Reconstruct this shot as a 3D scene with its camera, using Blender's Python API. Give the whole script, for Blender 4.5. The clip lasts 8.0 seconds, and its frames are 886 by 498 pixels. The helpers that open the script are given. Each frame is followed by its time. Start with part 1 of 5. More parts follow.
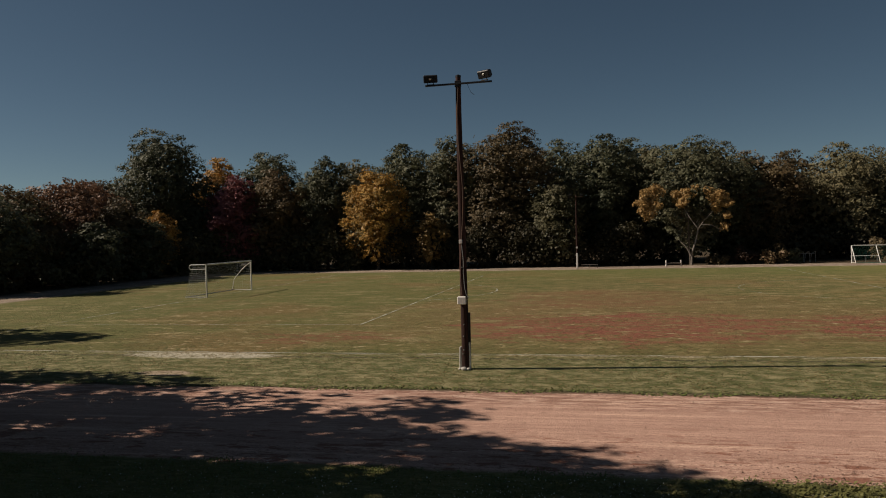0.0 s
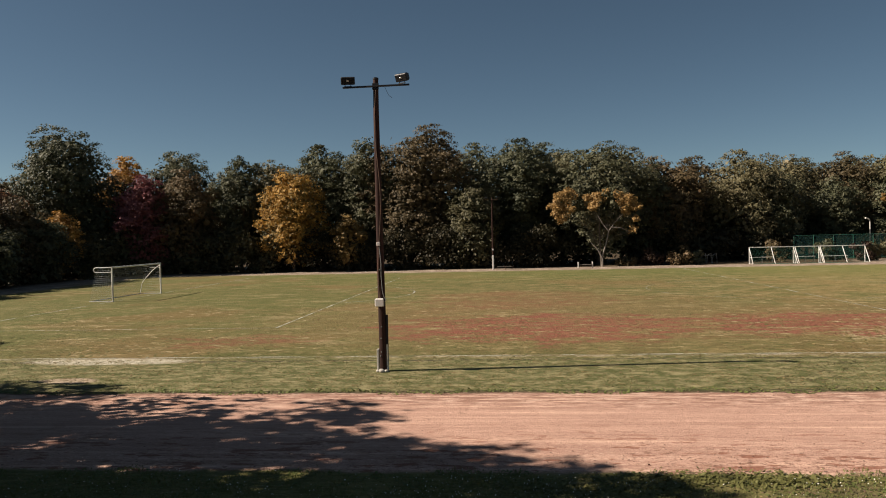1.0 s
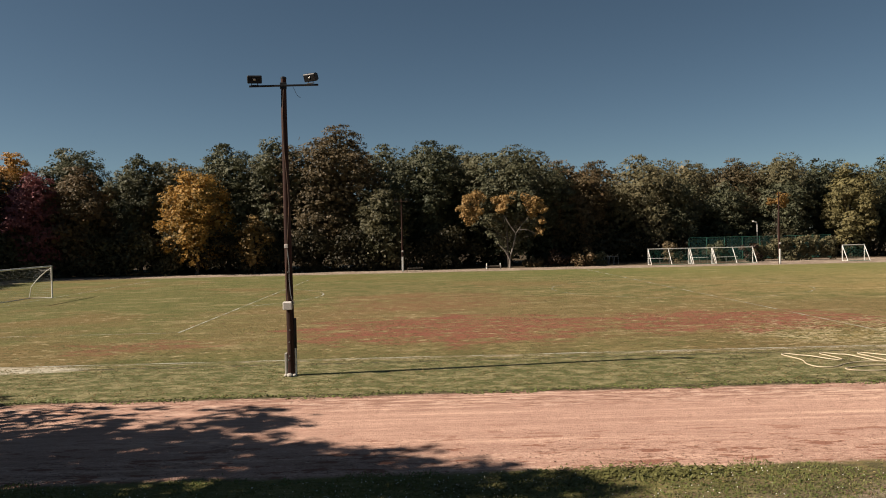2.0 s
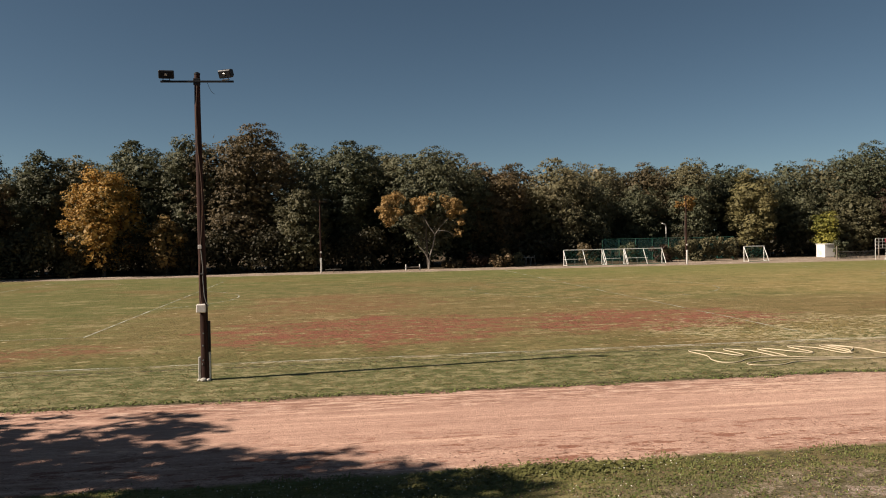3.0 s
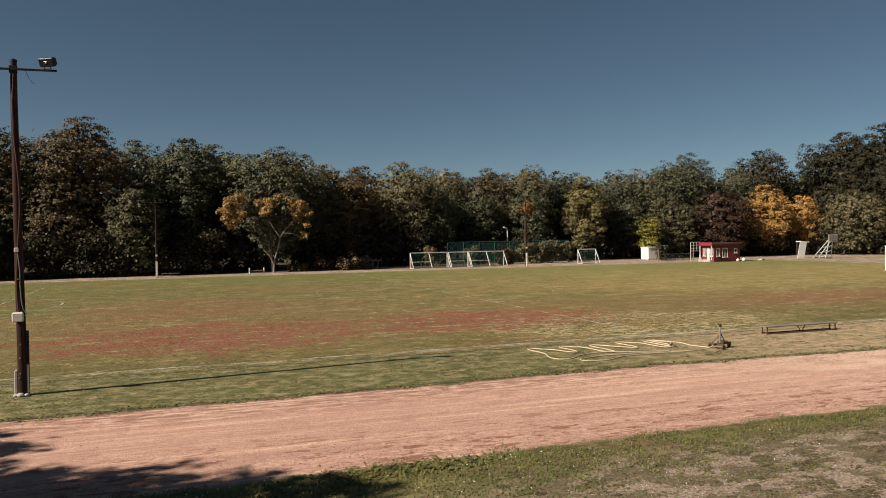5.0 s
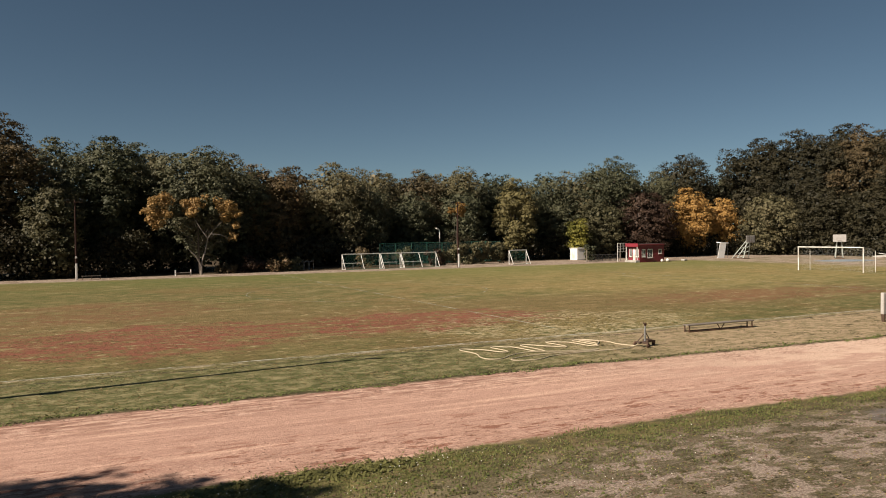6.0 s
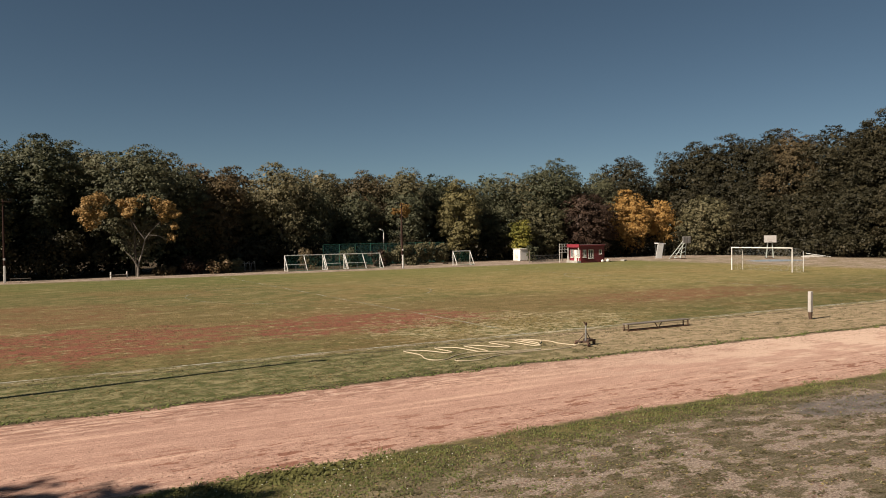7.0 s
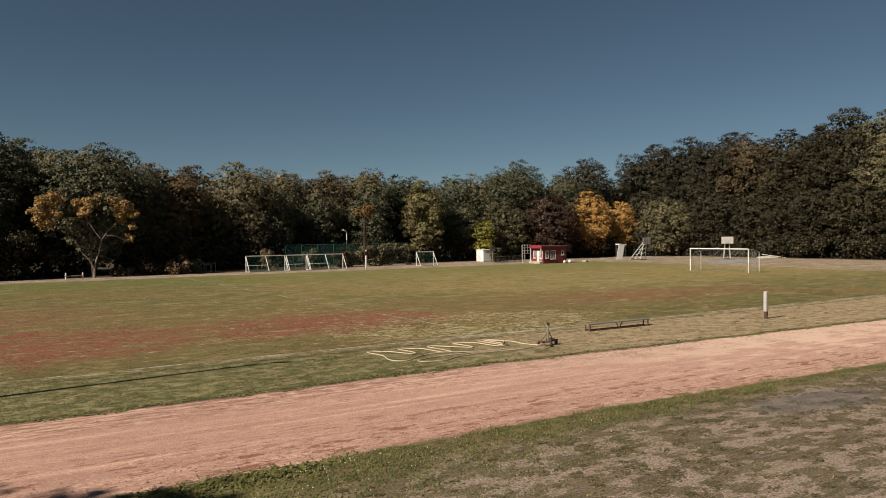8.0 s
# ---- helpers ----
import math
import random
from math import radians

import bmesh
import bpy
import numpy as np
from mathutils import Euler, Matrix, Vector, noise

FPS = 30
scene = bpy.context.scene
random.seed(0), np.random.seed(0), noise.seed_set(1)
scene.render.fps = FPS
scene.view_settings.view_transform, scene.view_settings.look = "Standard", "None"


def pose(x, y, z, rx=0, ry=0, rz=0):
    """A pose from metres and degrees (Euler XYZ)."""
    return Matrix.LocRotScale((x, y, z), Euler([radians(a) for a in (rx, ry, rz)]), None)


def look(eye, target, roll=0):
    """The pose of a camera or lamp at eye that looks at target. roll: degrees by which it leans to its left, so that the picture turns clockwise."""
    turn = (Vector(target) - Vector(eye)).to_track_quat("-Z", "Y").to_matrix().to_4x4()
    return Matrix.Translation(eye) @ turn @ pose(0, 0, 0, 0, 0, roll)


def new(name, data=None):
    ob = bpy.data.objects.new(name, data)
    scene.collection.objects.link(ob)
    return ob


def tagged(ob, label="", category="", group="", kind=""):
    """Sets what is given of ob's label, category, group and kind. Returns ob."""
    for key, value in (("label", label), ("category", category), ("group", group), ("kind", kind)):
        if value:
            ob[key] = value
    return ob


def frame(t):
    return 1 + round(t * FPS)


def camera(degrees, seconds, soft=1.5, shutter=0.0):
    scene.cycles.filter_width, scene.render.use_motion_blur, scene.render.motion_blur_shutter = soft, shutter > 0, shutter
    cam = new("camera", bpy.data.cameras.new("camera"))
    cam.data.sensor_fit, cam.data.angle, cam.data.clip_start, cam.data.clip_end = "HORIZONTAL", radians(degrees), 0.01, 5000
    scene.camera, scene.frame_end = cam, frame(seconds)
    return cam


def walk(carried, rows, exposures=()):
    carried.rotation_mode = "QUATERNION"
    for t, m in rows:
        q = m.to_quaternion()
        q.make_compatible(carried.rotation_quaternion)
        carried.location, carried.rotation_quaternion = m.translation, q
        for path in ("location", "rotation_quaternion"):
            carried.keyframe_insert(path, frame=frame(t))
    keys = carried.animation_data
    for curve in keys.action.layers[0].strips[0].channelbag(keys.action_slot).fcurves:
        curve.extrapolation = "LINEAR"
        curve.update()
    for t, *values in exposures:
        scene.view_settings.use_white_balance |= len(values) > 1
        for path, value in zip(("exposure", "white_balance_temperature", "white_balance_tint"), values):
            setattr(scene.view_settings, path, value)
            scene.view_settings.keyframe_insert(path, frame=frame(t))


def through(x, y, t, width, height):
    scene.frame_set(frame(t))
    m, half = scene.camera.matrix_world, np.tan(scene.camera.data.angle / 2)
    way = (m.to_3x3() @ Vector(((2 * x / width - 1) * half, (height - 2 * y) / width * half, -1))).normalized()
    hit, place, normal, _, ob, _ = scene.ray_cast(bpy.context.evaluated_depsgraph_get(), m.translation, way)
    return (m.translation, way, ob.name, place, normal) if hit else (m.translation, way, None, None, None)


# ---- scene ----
cam = camera(61.6, 8.0, soft=1.0)
PATH = [
    (0, (1.446, 0.063, 4.225), (1.044, 2.021, 4.187), -1.4),
    (0.5, (1.465, -0.042, 4.233), (1.167, 1.935, 4.194), -1.3),
    (1, (1.452, -0.053, 4.236), (1.27, 1.938, 4.198), -1.3),
    (1.5, (1.443, -0.058, 4.252), (1.371, 1.941, 4.213), -1.2),
    (2, (1.439, -0.069, 4.255), (1.5, 1.929, 4.216), -1.2),
    (3.5, (1.433, -0.048, 4.246), (1.81, 1.916, 4.206), -1.0),
    (4, (1.439, -0.073, 4.252), (1.923, 1.867, 4.213), -1.0),
    (4.5, (1.444, -0.087, 4.248), (2.024, 1.826, 4.209), -0.9),
    (6, (1.434, -0.148, 4.27), (2.276, 1.665, 4.231), -0.8),
    (6.5, (1.42, -0.177, 4.283), (2.3291, 1.604, 4.244), -0.8),
    (7, (1.411, -0.206, 4.291), (2.387, 1.539, 4.252), -0.8),
    (7.5, (1.406, -0.216, 4.286), (2.426, 1.504, 4.248), -0.7),
    (8, (1.408, -0.2041, 4.284), (2.469, 1.491, 4.246), -0.7),
]
walk(cam, [(t, look(eye, target, roll)) for t, eye, target, roll in PATH],
     [(0, 0.04), (0.25, 0.48), (0.6, 0.72), (1.2, 0.78), (3.5, 0.71), (4.0, 0.65), (6.5, 0.63), (8, 0.43)])

# ---- light ----
SUN_TO = Vector((-11.94, -1.37, 9.2)).normalized()
sun_data = bpy.data.lights.new("sun", "SUN")
sun_data.energy, sun_data.angle, sun_data.color = 5.0, radians(0.53), (1.0, 0.87, 0.73)
sun = new("sun", sun_data)
sun.matrix_world = Matrix.Translation((-60, -7, 60)) @ SUN_TO.to_track_quat("Z", "Y").to_matrix().to_4x4()

world = bpy.data.worlds.new("sky")
scene.world = world
world.use_nodes = True
wt = world.node_tree
sky = wt.nodes.new("ShaderNodeTexSky")
sky.sky_type, sky.sun_disc = "NISHITA", False
sky.sun_elevation, sky.sun_rotation = math.asin(SUN_TO.z), math.atan2(SUN_TO.x, SUN_TO.y)
sky.altitude, sky.air_density, sky.dust_density, sky.ozone_density = 1500, 0.62, 0.7, 0.6
wt.nodes["Background"].inputs["Strength"].default_value = 0.05
tint = wt.nodes.new("ShaderNodeMix")
tint.data_type, tint.blend_type = "RGBA", "MULTIPLY"
tint.inputs[0].default_value, tint.inputs[7].default_value = 1.0, (0.74, 0.77, 0.66, 1)
wt.links.new(sky.outputs[0], tint.inputs[6])
wt.links.new(tint.outputs[2], wt.nodes["Background"].inputs["Color"])

# ---- node helpers ----


def node(nt, kind, ins=None, **props):
    nd = nt.nodes.new(kind)
    for key, value in props.items():
        setattr(nd, key, value)
    for key, value in (ins or {}).items():
        if isinstance(value, bpy.types.NodeSocket):
            nt.links.new(value, nd.inputs[key])
        else:
            nd.inputs[key].default_value = value
    return nd


def calc(nt, op, a, b=0.0, c=0.0):
    return node(nt, "ShaderNodeMath", {0: a, 1: b, 2: c}, operation=op).outputs[0]


def step(nt, v, a, b, lo=0.0, hi=1.0):
    return node(nt, "ShaderNodeMapRange", {"Value": v, "From Min": a, "From Max": b, "To Min": lo, "To Max": hi},
                interpolation_type="SMOOTHSTEP").outputs[0]


def blend(nt, f, a, b):
    a = (*a, 1) if isinstance(a, tuple) else a
    b = (*b, 1) if isinstance(b, tuple) else b
    return node(nt, "ShaderNodeMix", {0: f, 6: a, 7: b}, data_type="RGBA").outputs[2]


def grain(nt, vec, scale, detail=4.0, rough=0.55, stretch=None):
    if stretch:
        vec = node(nt, "ShaderNodeVectorMath", {0: vec, 1: stretch}, operation="MULTIPLY").outputs[0]
    return node(nt, "ShaderNodeTexNoise", {"Vector": vec, "Scale": scale, "Detail": detail, "Roughness": rough}).outputs[0]


def bump(nt, height, strength, distance=0.02):
    return node(nt, "ShaderNodeBump", {"Height": height, "Strength": strength, "Distance": distance}).outputs[0]


def material(name):
    mat = bpy.data.materials.new(name)
    mat.use_nodes = True
    return mat, mat.node_tree, mat.node_tree.nodes["Principled BSDF"]


def plain(name, a, b, rough=0.6, metal=0.0, scale=6.0, relief=0.15, stretch=None):
    """Two-tone worn surface: a is the main colour, b the worn or dirty one."""
    mat, nt, bs = material(name)
    pos = node(nt, "ShaderNodeTexCoord").outputs["Object"]
    big, fine = grain(nt, pos, scale * 0.3, 3, 0.6, stretch), grain(nt, pos, scale * 4, 5, 0.65, stretch)
    f = step(nt, calc(nt, "ADD", calc(nt, "MULTIPLY", big, 0.6), calc(nt, "MULTIPLY", fine, 0.4)), 0.42, 0.66)
    nt.links.new(blend(nt, f, a, b), bs.inputs["Base Color"])
    nt.links.new(step(nt, fine, 0.3, 0.7, rough - 0.1, min(1.0, rough + 0.1)), bs.inputs["Roughness"])
    bs.inputs["Metallic"].default_value = metal
    nt.links.new(bump(nt, fine, relief, 0.01), bs.inputs["Normal"])
    return mat


def leafy(name, a, b, c, through=0.2):
    """Foliage: every leaf its own tone between a, b and c."""
    mat, nt, bs = material(name)
    geo = node(nt, "ShaderNodeNewGeometry")
    rnd = geo.outputs["Random Per Island"]
    patch = grain(nt, geo.outputs["Position"], 0.35, 3)
    obj = node(nt, "ShaderNodeObjectInfo").outputs["Random"]
    f = calc(nt, "ADD", calc(nt, "MULTIPLY", rnd, 0.3), calc(nt, "MULTIPLY", calc(nt, "SUBTRACT", patch, 0.15), 0.9))
    f = calc(nt, "ADD", f, calc(nt, "MULTIPLY", calc(nt, "SUBTRACT", obj, 0.5), 0.25))
    col = blend(nt, step(nt, f, 0.1, 0.55), a, b)
    col = blend(nt, step(nt, f, 0.55, 0.95), col, c)
    nt.links.new(col, bs.inputs["Base Color"])
    bs.inputs["Roughness"].default_value = 0.6
    bs.inputs["Specular IOR Level"].default_value = 0.25
    tr = node(nt, "ShaderNodeBsdfTranslucent", {"Color": col})
    mx = node(nt, "ShaderNodeMixShader", {0: through, 1: bs.outputs[0], 2: tr.outputs[0]})
    nt.links.new(mx.outputs[0], nt.nodes["Material Output"].inputs["Surface"])
    return mat


# ---- materials ----
BARK = plain("bark", (0.06, 0.045, 0.035), (0.13, 0.105, 0.08), 0.9, 0, 4, 0.6, (3, 3, 0.6))
PALE_BARK = plain("pale_bark", (0.23, 0.2, 0.17), (0.12, 0.1, 0.085), 0.85, 0, 4, 0.5, (3, 3, 0.7))
LEAF = {
    "green": leafy("leaf_green", (0.045, 0.052, 0.028), (0.098, 0.098, 0.053), (0.192, 0.173, 0.106)),
    "olive": leafy("leaf_olive", (0.070, 0.072, 0.037), (0.141, 0.123, 0.064), (0.245, 0.197, 0.113)),
    # darker foliage copy: shade on trees and undergrowth is put into this colour
    "shaded_oak": leafy("leaf_shaded_oak", (0.021, 0.021, 0.011), (0.044, 0.038, 0.019), (0.087, 0.067, 0.035)),
    "brown": leafy("leaf_brown", (0.065, 0.053, 0.029), (0.117, 0.085, 0.042), (0.199, 0.118, 0.063)),
    "pale": leafy("leaf_pale", (0.090, 0.118, 0.058), (0.155, 0.165, 0.082), (0.273, 0.249, 0.124)),
    "red": leafy("leaf_red", (0.135, 0.054, 0.057), (0.243, 0.084, 0.086), (0.338, 0.142, 0.115)),
    "russet": leafy("leaf_russet", (0.125, 0.073, 0.044), (0.220, 0.120, 0.068), (0.336, 0.190, 0.103)),
    "rust": leafy("leaf_rust", (0.028, 0.021, 0.016), (0.056, 0.033, 0.022), (0.090, 0.058, 0.035)),
    "orange": leafy("leaf_orange", (0.15, 0.085, 0.03), (0.380, 0.207, 0.052), (0.540, 0.322, 0.092)),
    "yellow": leafy("leaf_yellow", (0.12, 0.098, 0.035), (0.4, 0.225, 0.05), (0.56, 0.33, 0.085)),
    "gold": leafy("leaf_gold", (0.186, 0.104, 0.031), (0.381, 0.224, 0.069), (0.549, 0.342, 0.129)),
    "dusky": leafy("leaf_dusky", (0.050, 0.052, 0.027), (0.099, 0.089, 0.045), (0.193, 0.153, 0.084)),
    "ochre": leafy("leaf_ochre", (0.15, 0.105, 0.045), (0.36, 0.225, 0.085), (0.52, 0.35, 0.15)),
    "amber": leafy("leaf_amber", (0.13, 0.09, 0.035), (0.25, 0.16, 0.055), (0.42, 0.27, 0.1)),
    "straw": leafy("leaf_straw", (0.09, 0.08, 0.035), (0.17, 0.145, 0.06), (0.3, 0.235, 0.11)),
    "lime": leafy("leaf_lime", (0.12, 0.12, 0.025), (0.25, 0.22, 0.04), (0.4, 0.32, 0.07)),
}
POLE_WOOD = plain("tarred_wood", (0.024, 0.012, 0.010), (0.066, 0.031, 0.024), 0.75, 0, 5, 0.5, (6, 6, 0.4))
POLE_WOOD.node_tree.nodes["Principled BSDF"].inputs["Specular IOR Level"].default_value = 0.15
WHITE_PAINT = plain("white_paint", (0.78, 0.77, 0.73), (0.5, 0.46, 0.4), 0.45, 0, 3, 0.1)
WHITE_PLASTIC = plain("white_plastic", (0.74, 0.7, 0.66), (0.6, 0.55, 0.5), 0.4, 0, 3, 0.05)
BLACK_METAL = plain("black_metal", (0.01, 0.01, 0.012), (0.024, 0.022, 0.022), 0.5, 0.4, 6)
GREY_WHITE = plain("weathered_white", (0.42, 0.395, 0.37), (0.3, 0.27, 0.24), 0.6, 0, 4, 0.15)
RUSTY = plain("rusty_steel", (0.09, 0.06, 0.045), (0.17, 0.09, 0.055), 0.7, 0.5, 8, 0.3)
GREY_STEEL = plain("grey_steel", (0.34, 0.34, 0.33), (0.2, 0.18, 0.16), 0.5, 0.7, 5)
CONCRETE = plain("concrete", (0.42, 0.4, 0.36), (0.27, 0.25, 0.22), 0.9, 0, 5, 0.4)
WEATHERED = plain("weathered_plank", (0.2, 0.17, 0.14), (0.1, 0.08, 0.065), 0.85, 0, 6, 0.5, (0.4, 5, 5))
HOSE = plain("pale_hose", (0.56, 0.47, 0.33), (0.42, 0.34, 0.24), 0.55, 0, 3, 0.05)
NET_CORD = plain("net_cord", (0.62, 0.62, 0.58), (0.45, 0.44, 0.4), 0.8, 0, 5)
RED_PAINT = plain("red_boards", (0.17, 0.018, 0.026), (0.11, 0.016, 0.02), 0.55, 0, 2.0, 0.25, (1, 1, 5))
# lit copy of the hut's red: sunlight is put into the colour
SUNLIT_RED = plain("red_sunlit", (0.24, 0.026, 0.04), (0.17, 0.02, 0.03), 0.5, 0, 2.0, 0.1)
ROOF_FELT = plain("roof_felt", (0.1, 0.05, 0.05), (0.07, 0.05, 0.045), 0.9, 0, 4, 0.4)
GREEN_METAL = plain("green_paint", (0.03, 0.14, 0.1), (0.05, 0.11, 0.08), 0.5, 0, 4)
CANVAS = plain("white_canvas", (0.8, 0.79, 0.76), (0.66, 0.64, 0.6), 0.8, 0, 1.5, 0.2)
PALE_STEEL = plain("pale_green_steel", (0.5, 0.56, 0.52), (0.36, 0.38, 0.35), 0.5, 0, 5)
STONE = plain("pale_stone", (0.5, 0.47, 0.42), (0.34, 0.31, 0.27), 0.9, 0, 9, 0.4)

GLASS, nt, bs = material("window_glass")
bs.inputs["Base Color"].default_value = (0.03, 0.04, 0.05, 1)
bs.inputs["Roughness"].default_value = 0.08
LAMP_GLASS, nt, bs = material("lamp_glass")
bs.inputs["Base Color"].default_value = (0.55, 0.55, 0.52, 1)
bs.inputs["Metallic"].default_value = 0.8
bs.inputs["Roughness"].default_value = 0.25



def netting(name, colour, lo, hi):
    """Thin woven netting that lets part of the light through."""
    mat, nt, bs = material(name)
    bs.inputs["Base Color"].default_value = (*colour, 1)
    bs.inputs["Roughness"].default_value = 0.7
    weave = grain(nt, node(nt, "ShaderNodeNewGeometry").outputs["Position"], 1.5, 2)
    clear = node(nt, "ShaderNodeBsdfTransparent")
    mx = node(nt, "ShaderNodeMixShader", {0: step(nt, weave, 0.3, 0.7, lo, hi), 1: bs.outputs[0], 2: clear.outputs[0]})
    nt.links.new(mx.outputs[0], nt.nodes["Material Output"].inputs["Surface"])
    return mat


MESH_GREEN = netting("green_windbreak", (0.02, 0.075, 0.06), 0.4, 0.65)
MESH_DARK = netting("dark_wire_mesh", (0.05, 0.05, 0.045), 0.55, 0.75)

# worn chalk on grass
CHALK, nt, bs = material("worn_chalk")
pos = node(nt, "ShaderNodeNewGeometry").outputs["Position"]
bs.inputs["Base Color"].default_value = (0.5, 0.49, 0.4, 1)
bs.inputs["Roughness"].default_value = 0.95
wear = calc(nt, "ADD", calc(nt, "MULTIPLY", grain(nt, pos, 0.5, 3), 0.6), calc(nt, "MULTIPLY", grain(nt, pos, 7.0, 4, 0.7), 0.4))
mx = node(nt, "ShaderNodeMixShader", {0: step(nt, wear, 0.42, 0.6, 0.06, 0.75), 1: node(nt, "ShaderNodeBsdfTransparent").outputs[0], 2: bs.outputs[0]})
nt.links.new(mx.outputs[0], nt.nodes["Material Output"].inputs["Surface"])

# the ground: clay track, pitch turf, verge, far dirt, forest floor
GROUND, nt, bs = material("sports_ground")
pos = node(nt, "ShaderNodeNewGeometry").outputs["Position"]
xyz = node(nt, "ShaderNodeSeparateXYZ", {0: pos})
X, Y = xyz.outputs[0], xyz.outputs[1]
broad, mid, small, fine = grain(nt, pos, 0.09, 4), grain(nt, pos, 0.55, 5, 0.6), grain(nt, pos, 3.0, 5, 0.65), grain(nt, pos, 22.0, 4, 0.7)
streak = grain(nt, pos, 0.9, 6, 0.65, (0.55, 1.25, 1))
long_streak = grain(nt, pos, 1.0, 4, 0.65, (0.12, 3.5, 1))


def mul(a, b):
    return calc(nt, "MULTIPLY", a, b)


def add(a, b):
    return calc(nt, "ADD", a, b)


def sub(a, b):
    return calc(nt, "SUBTRACT", a, b)


def spot(cx, cy, rx, ry, rag=0.6):
    """A ragged oval patch, 1 inside and 0 outside."""
    dx, dy = mul(sub(X, cx), 1 / rx), mul(sub(Y, cy), 1 / ry)
    d = add(add(mul(dx, dx), mul(dy, dy)), mul(sub(add(mid, streak), 1.0), rag * 4))
    return step(nt, d, 1.15, 0.35)


YB = add(Y, mul(calc(nt, "MAXIMUM", sub(X, 15.0), 0.0), 0.05))
flecks = grain(nt, pos, 5.0, 5, 0.7, (0.45, 1.6, 1))
wob = add(mul(sub(mid, 0.5), 0.45), mul(sub(small, 0.5), 0.4))
YW = add(Y, wob)
XW = add(X, mul(wob, 2.0))
blotch = grain(nt, pos, 2.4, 7, 0.72, (0.7, 1.0, 1))
turf_f = add(add(mul(mid, 0.3), mul(streak, 0.3)), add(mul(blotch, 0.45), mul(fine, 0.15)))
turf = blend(nt, step(nt, turf_f, 0.53, 0.68), (0.102, 0.103, 0.036), (0.205, 0.16, 0.07))
turf = blend(nt, mul(step(nt, add(X, mul(sub(broad, 0.5), 30)), 4, -18), 0.5), turf, (0.104, 0.112, 0.034))
turf = blend(nt, mul(step(nt, broad, 0.5, 0.62), 0.45), turf, (0.19, 0.11, 0.05))
turf = blend(nt, mul(mul(step(nt, add(X, mul(sub(broad, 0.5), 40)), 12, 45), step(nt, Y, 34, 48)), 0.6), turf, blend(nt, step(nt, turf_f, 0.48, 0.66), (0.17, 0.155, 0.05), (0.31, 0.24, 0.1)))
turf = blend(nt, mul(mul(step(nt, add(Y, mul(sub(broad, 0.5), 20)), 60, 76), step(nt, X, -20, 5, 0.2, 1.0)), 0.5), turf, (0.105, 0.127, 0.035))
turf = blend(nt, mul(calc(nt, "MAXIMUM", spot(3.0, 37.0, 15, 11), spot(30, 36.5, 22, 7)), 0.4), turf, (0.2, 0.125, 0.06))
wisp = mul(step(nt, grain(nt, pos, 0.42, 6, 0.62, (0.5, 1.5, 1)), 0.55, 0.65), step(nt, blotch, 0.4, 0.55, 0.35, 1.0))
turf = blend(nt, mul(wisp, 0.42), turf, (0.37, 0.295, 0.16))
dead = mul(step(nt, blotch, 0.56, 0.64), step(nt, add(mul(streak, 0.6), mul(broad, 0.4)), 0.46, 0.56))
straw = calc(nt, "MAXIMUM", mul(spot(21.5, 29.5, 8, 4.5), step(nt, blotch, 0.44, 0.56)), mul(dead, step(nt, Y, 62, 40, 0.3, 0.9)))
turf = blend(nt, mul(straw, 0.75), turf, (0.5, 0.41, 0.25))
red = calc(nt, "MAXIMUM", spot(3.0, 33.8, 8.0, 5.5), calc(nt, "MAXIMUM", spot(15.8, 34.0, 7.5, 4.5), mul(spot(-10.0, 30.0, 3.5, 2.0), 0.6)))
red = calc(nt, "MAXIMUM", red, mul(calc(nt, "MAXIMUM", spot(2, 48, 7, 7), spot(42, 36, 12, 4)), 0.45))
rag = add(mul(streak, 0.45), mul(blotch, 0.55))
turf = blend(nt, mul(red, step(nt, rag, 0.46, 0.56, 0.92, 0.08)), turf, (0.222, 0.082, 0.055))
# margin between track and touchline: paler, clover and straw
margin = step(nt, YW, 25.6, 25.0)
turf = blend(nt, mul(margin, 0.85), turf, blend(nt, step(nt, add(mul(blotch, 0.8), mul(fine, 0.25)), 0.46, 0.62), (0.092, 0.1, 0.038), (0.28, 0.245, 0.13)))
turf = blend(nt, mul(mul(step(nt, X, 12, 24), margin), step(nt, blotch, 0.4, 0.6, 0.45, 0.95)), turf, (0.4, 0.295, 0.19))
clod = mul(mul(step(nt, X, 9, 20), margin), step(nt, add(mul(flecks, 0.6), mul(streak, 0.4)), 0.53, 0.57))
turf = blend(nt, mul(clod, 0.55), turf, (0.15, 0.12, 0.058))
rut = mul(mul(step(nt, calc(nt, "ABSOLUTE", sub(YW, 24.95)), 0.2, 0.04), step(nt, small, 0.38, 0.55)), 0.8)
turf = blend(nt, rut, turf, (0.055, 0.045, 0.03))
chaff = mul(mul(step(nt, calc(nt, "ABSOLUTE", sub(add(Y, mul(wob, 0.5)), 25.6)), 0.3, 0.08), step(nt, X, -2, 14, 0.5, 0.9)), step(nt, add(mul(flecks, 0.45), add(mul(blotch, 0.35), mul(mid, 0.2))), 0.47, 0.56, 0.06, 0.8))
turf = blend(nt, chaff, turf, (0.5, 0.44, 0.34))
turf = blend(nt, mul(spot(-12.8, 25.1, 3.4, 0.75, 0.35), step(nt, add(small, fine), 0.85, 1.1, 0.35, 1.0)), turf, (0.52, 0.47, 0.37))
turf = blend(nt, spot(-12.2, 21.6, 1.0, 0.5, 0.3), turf, (0.36, 0.28, 0.2))
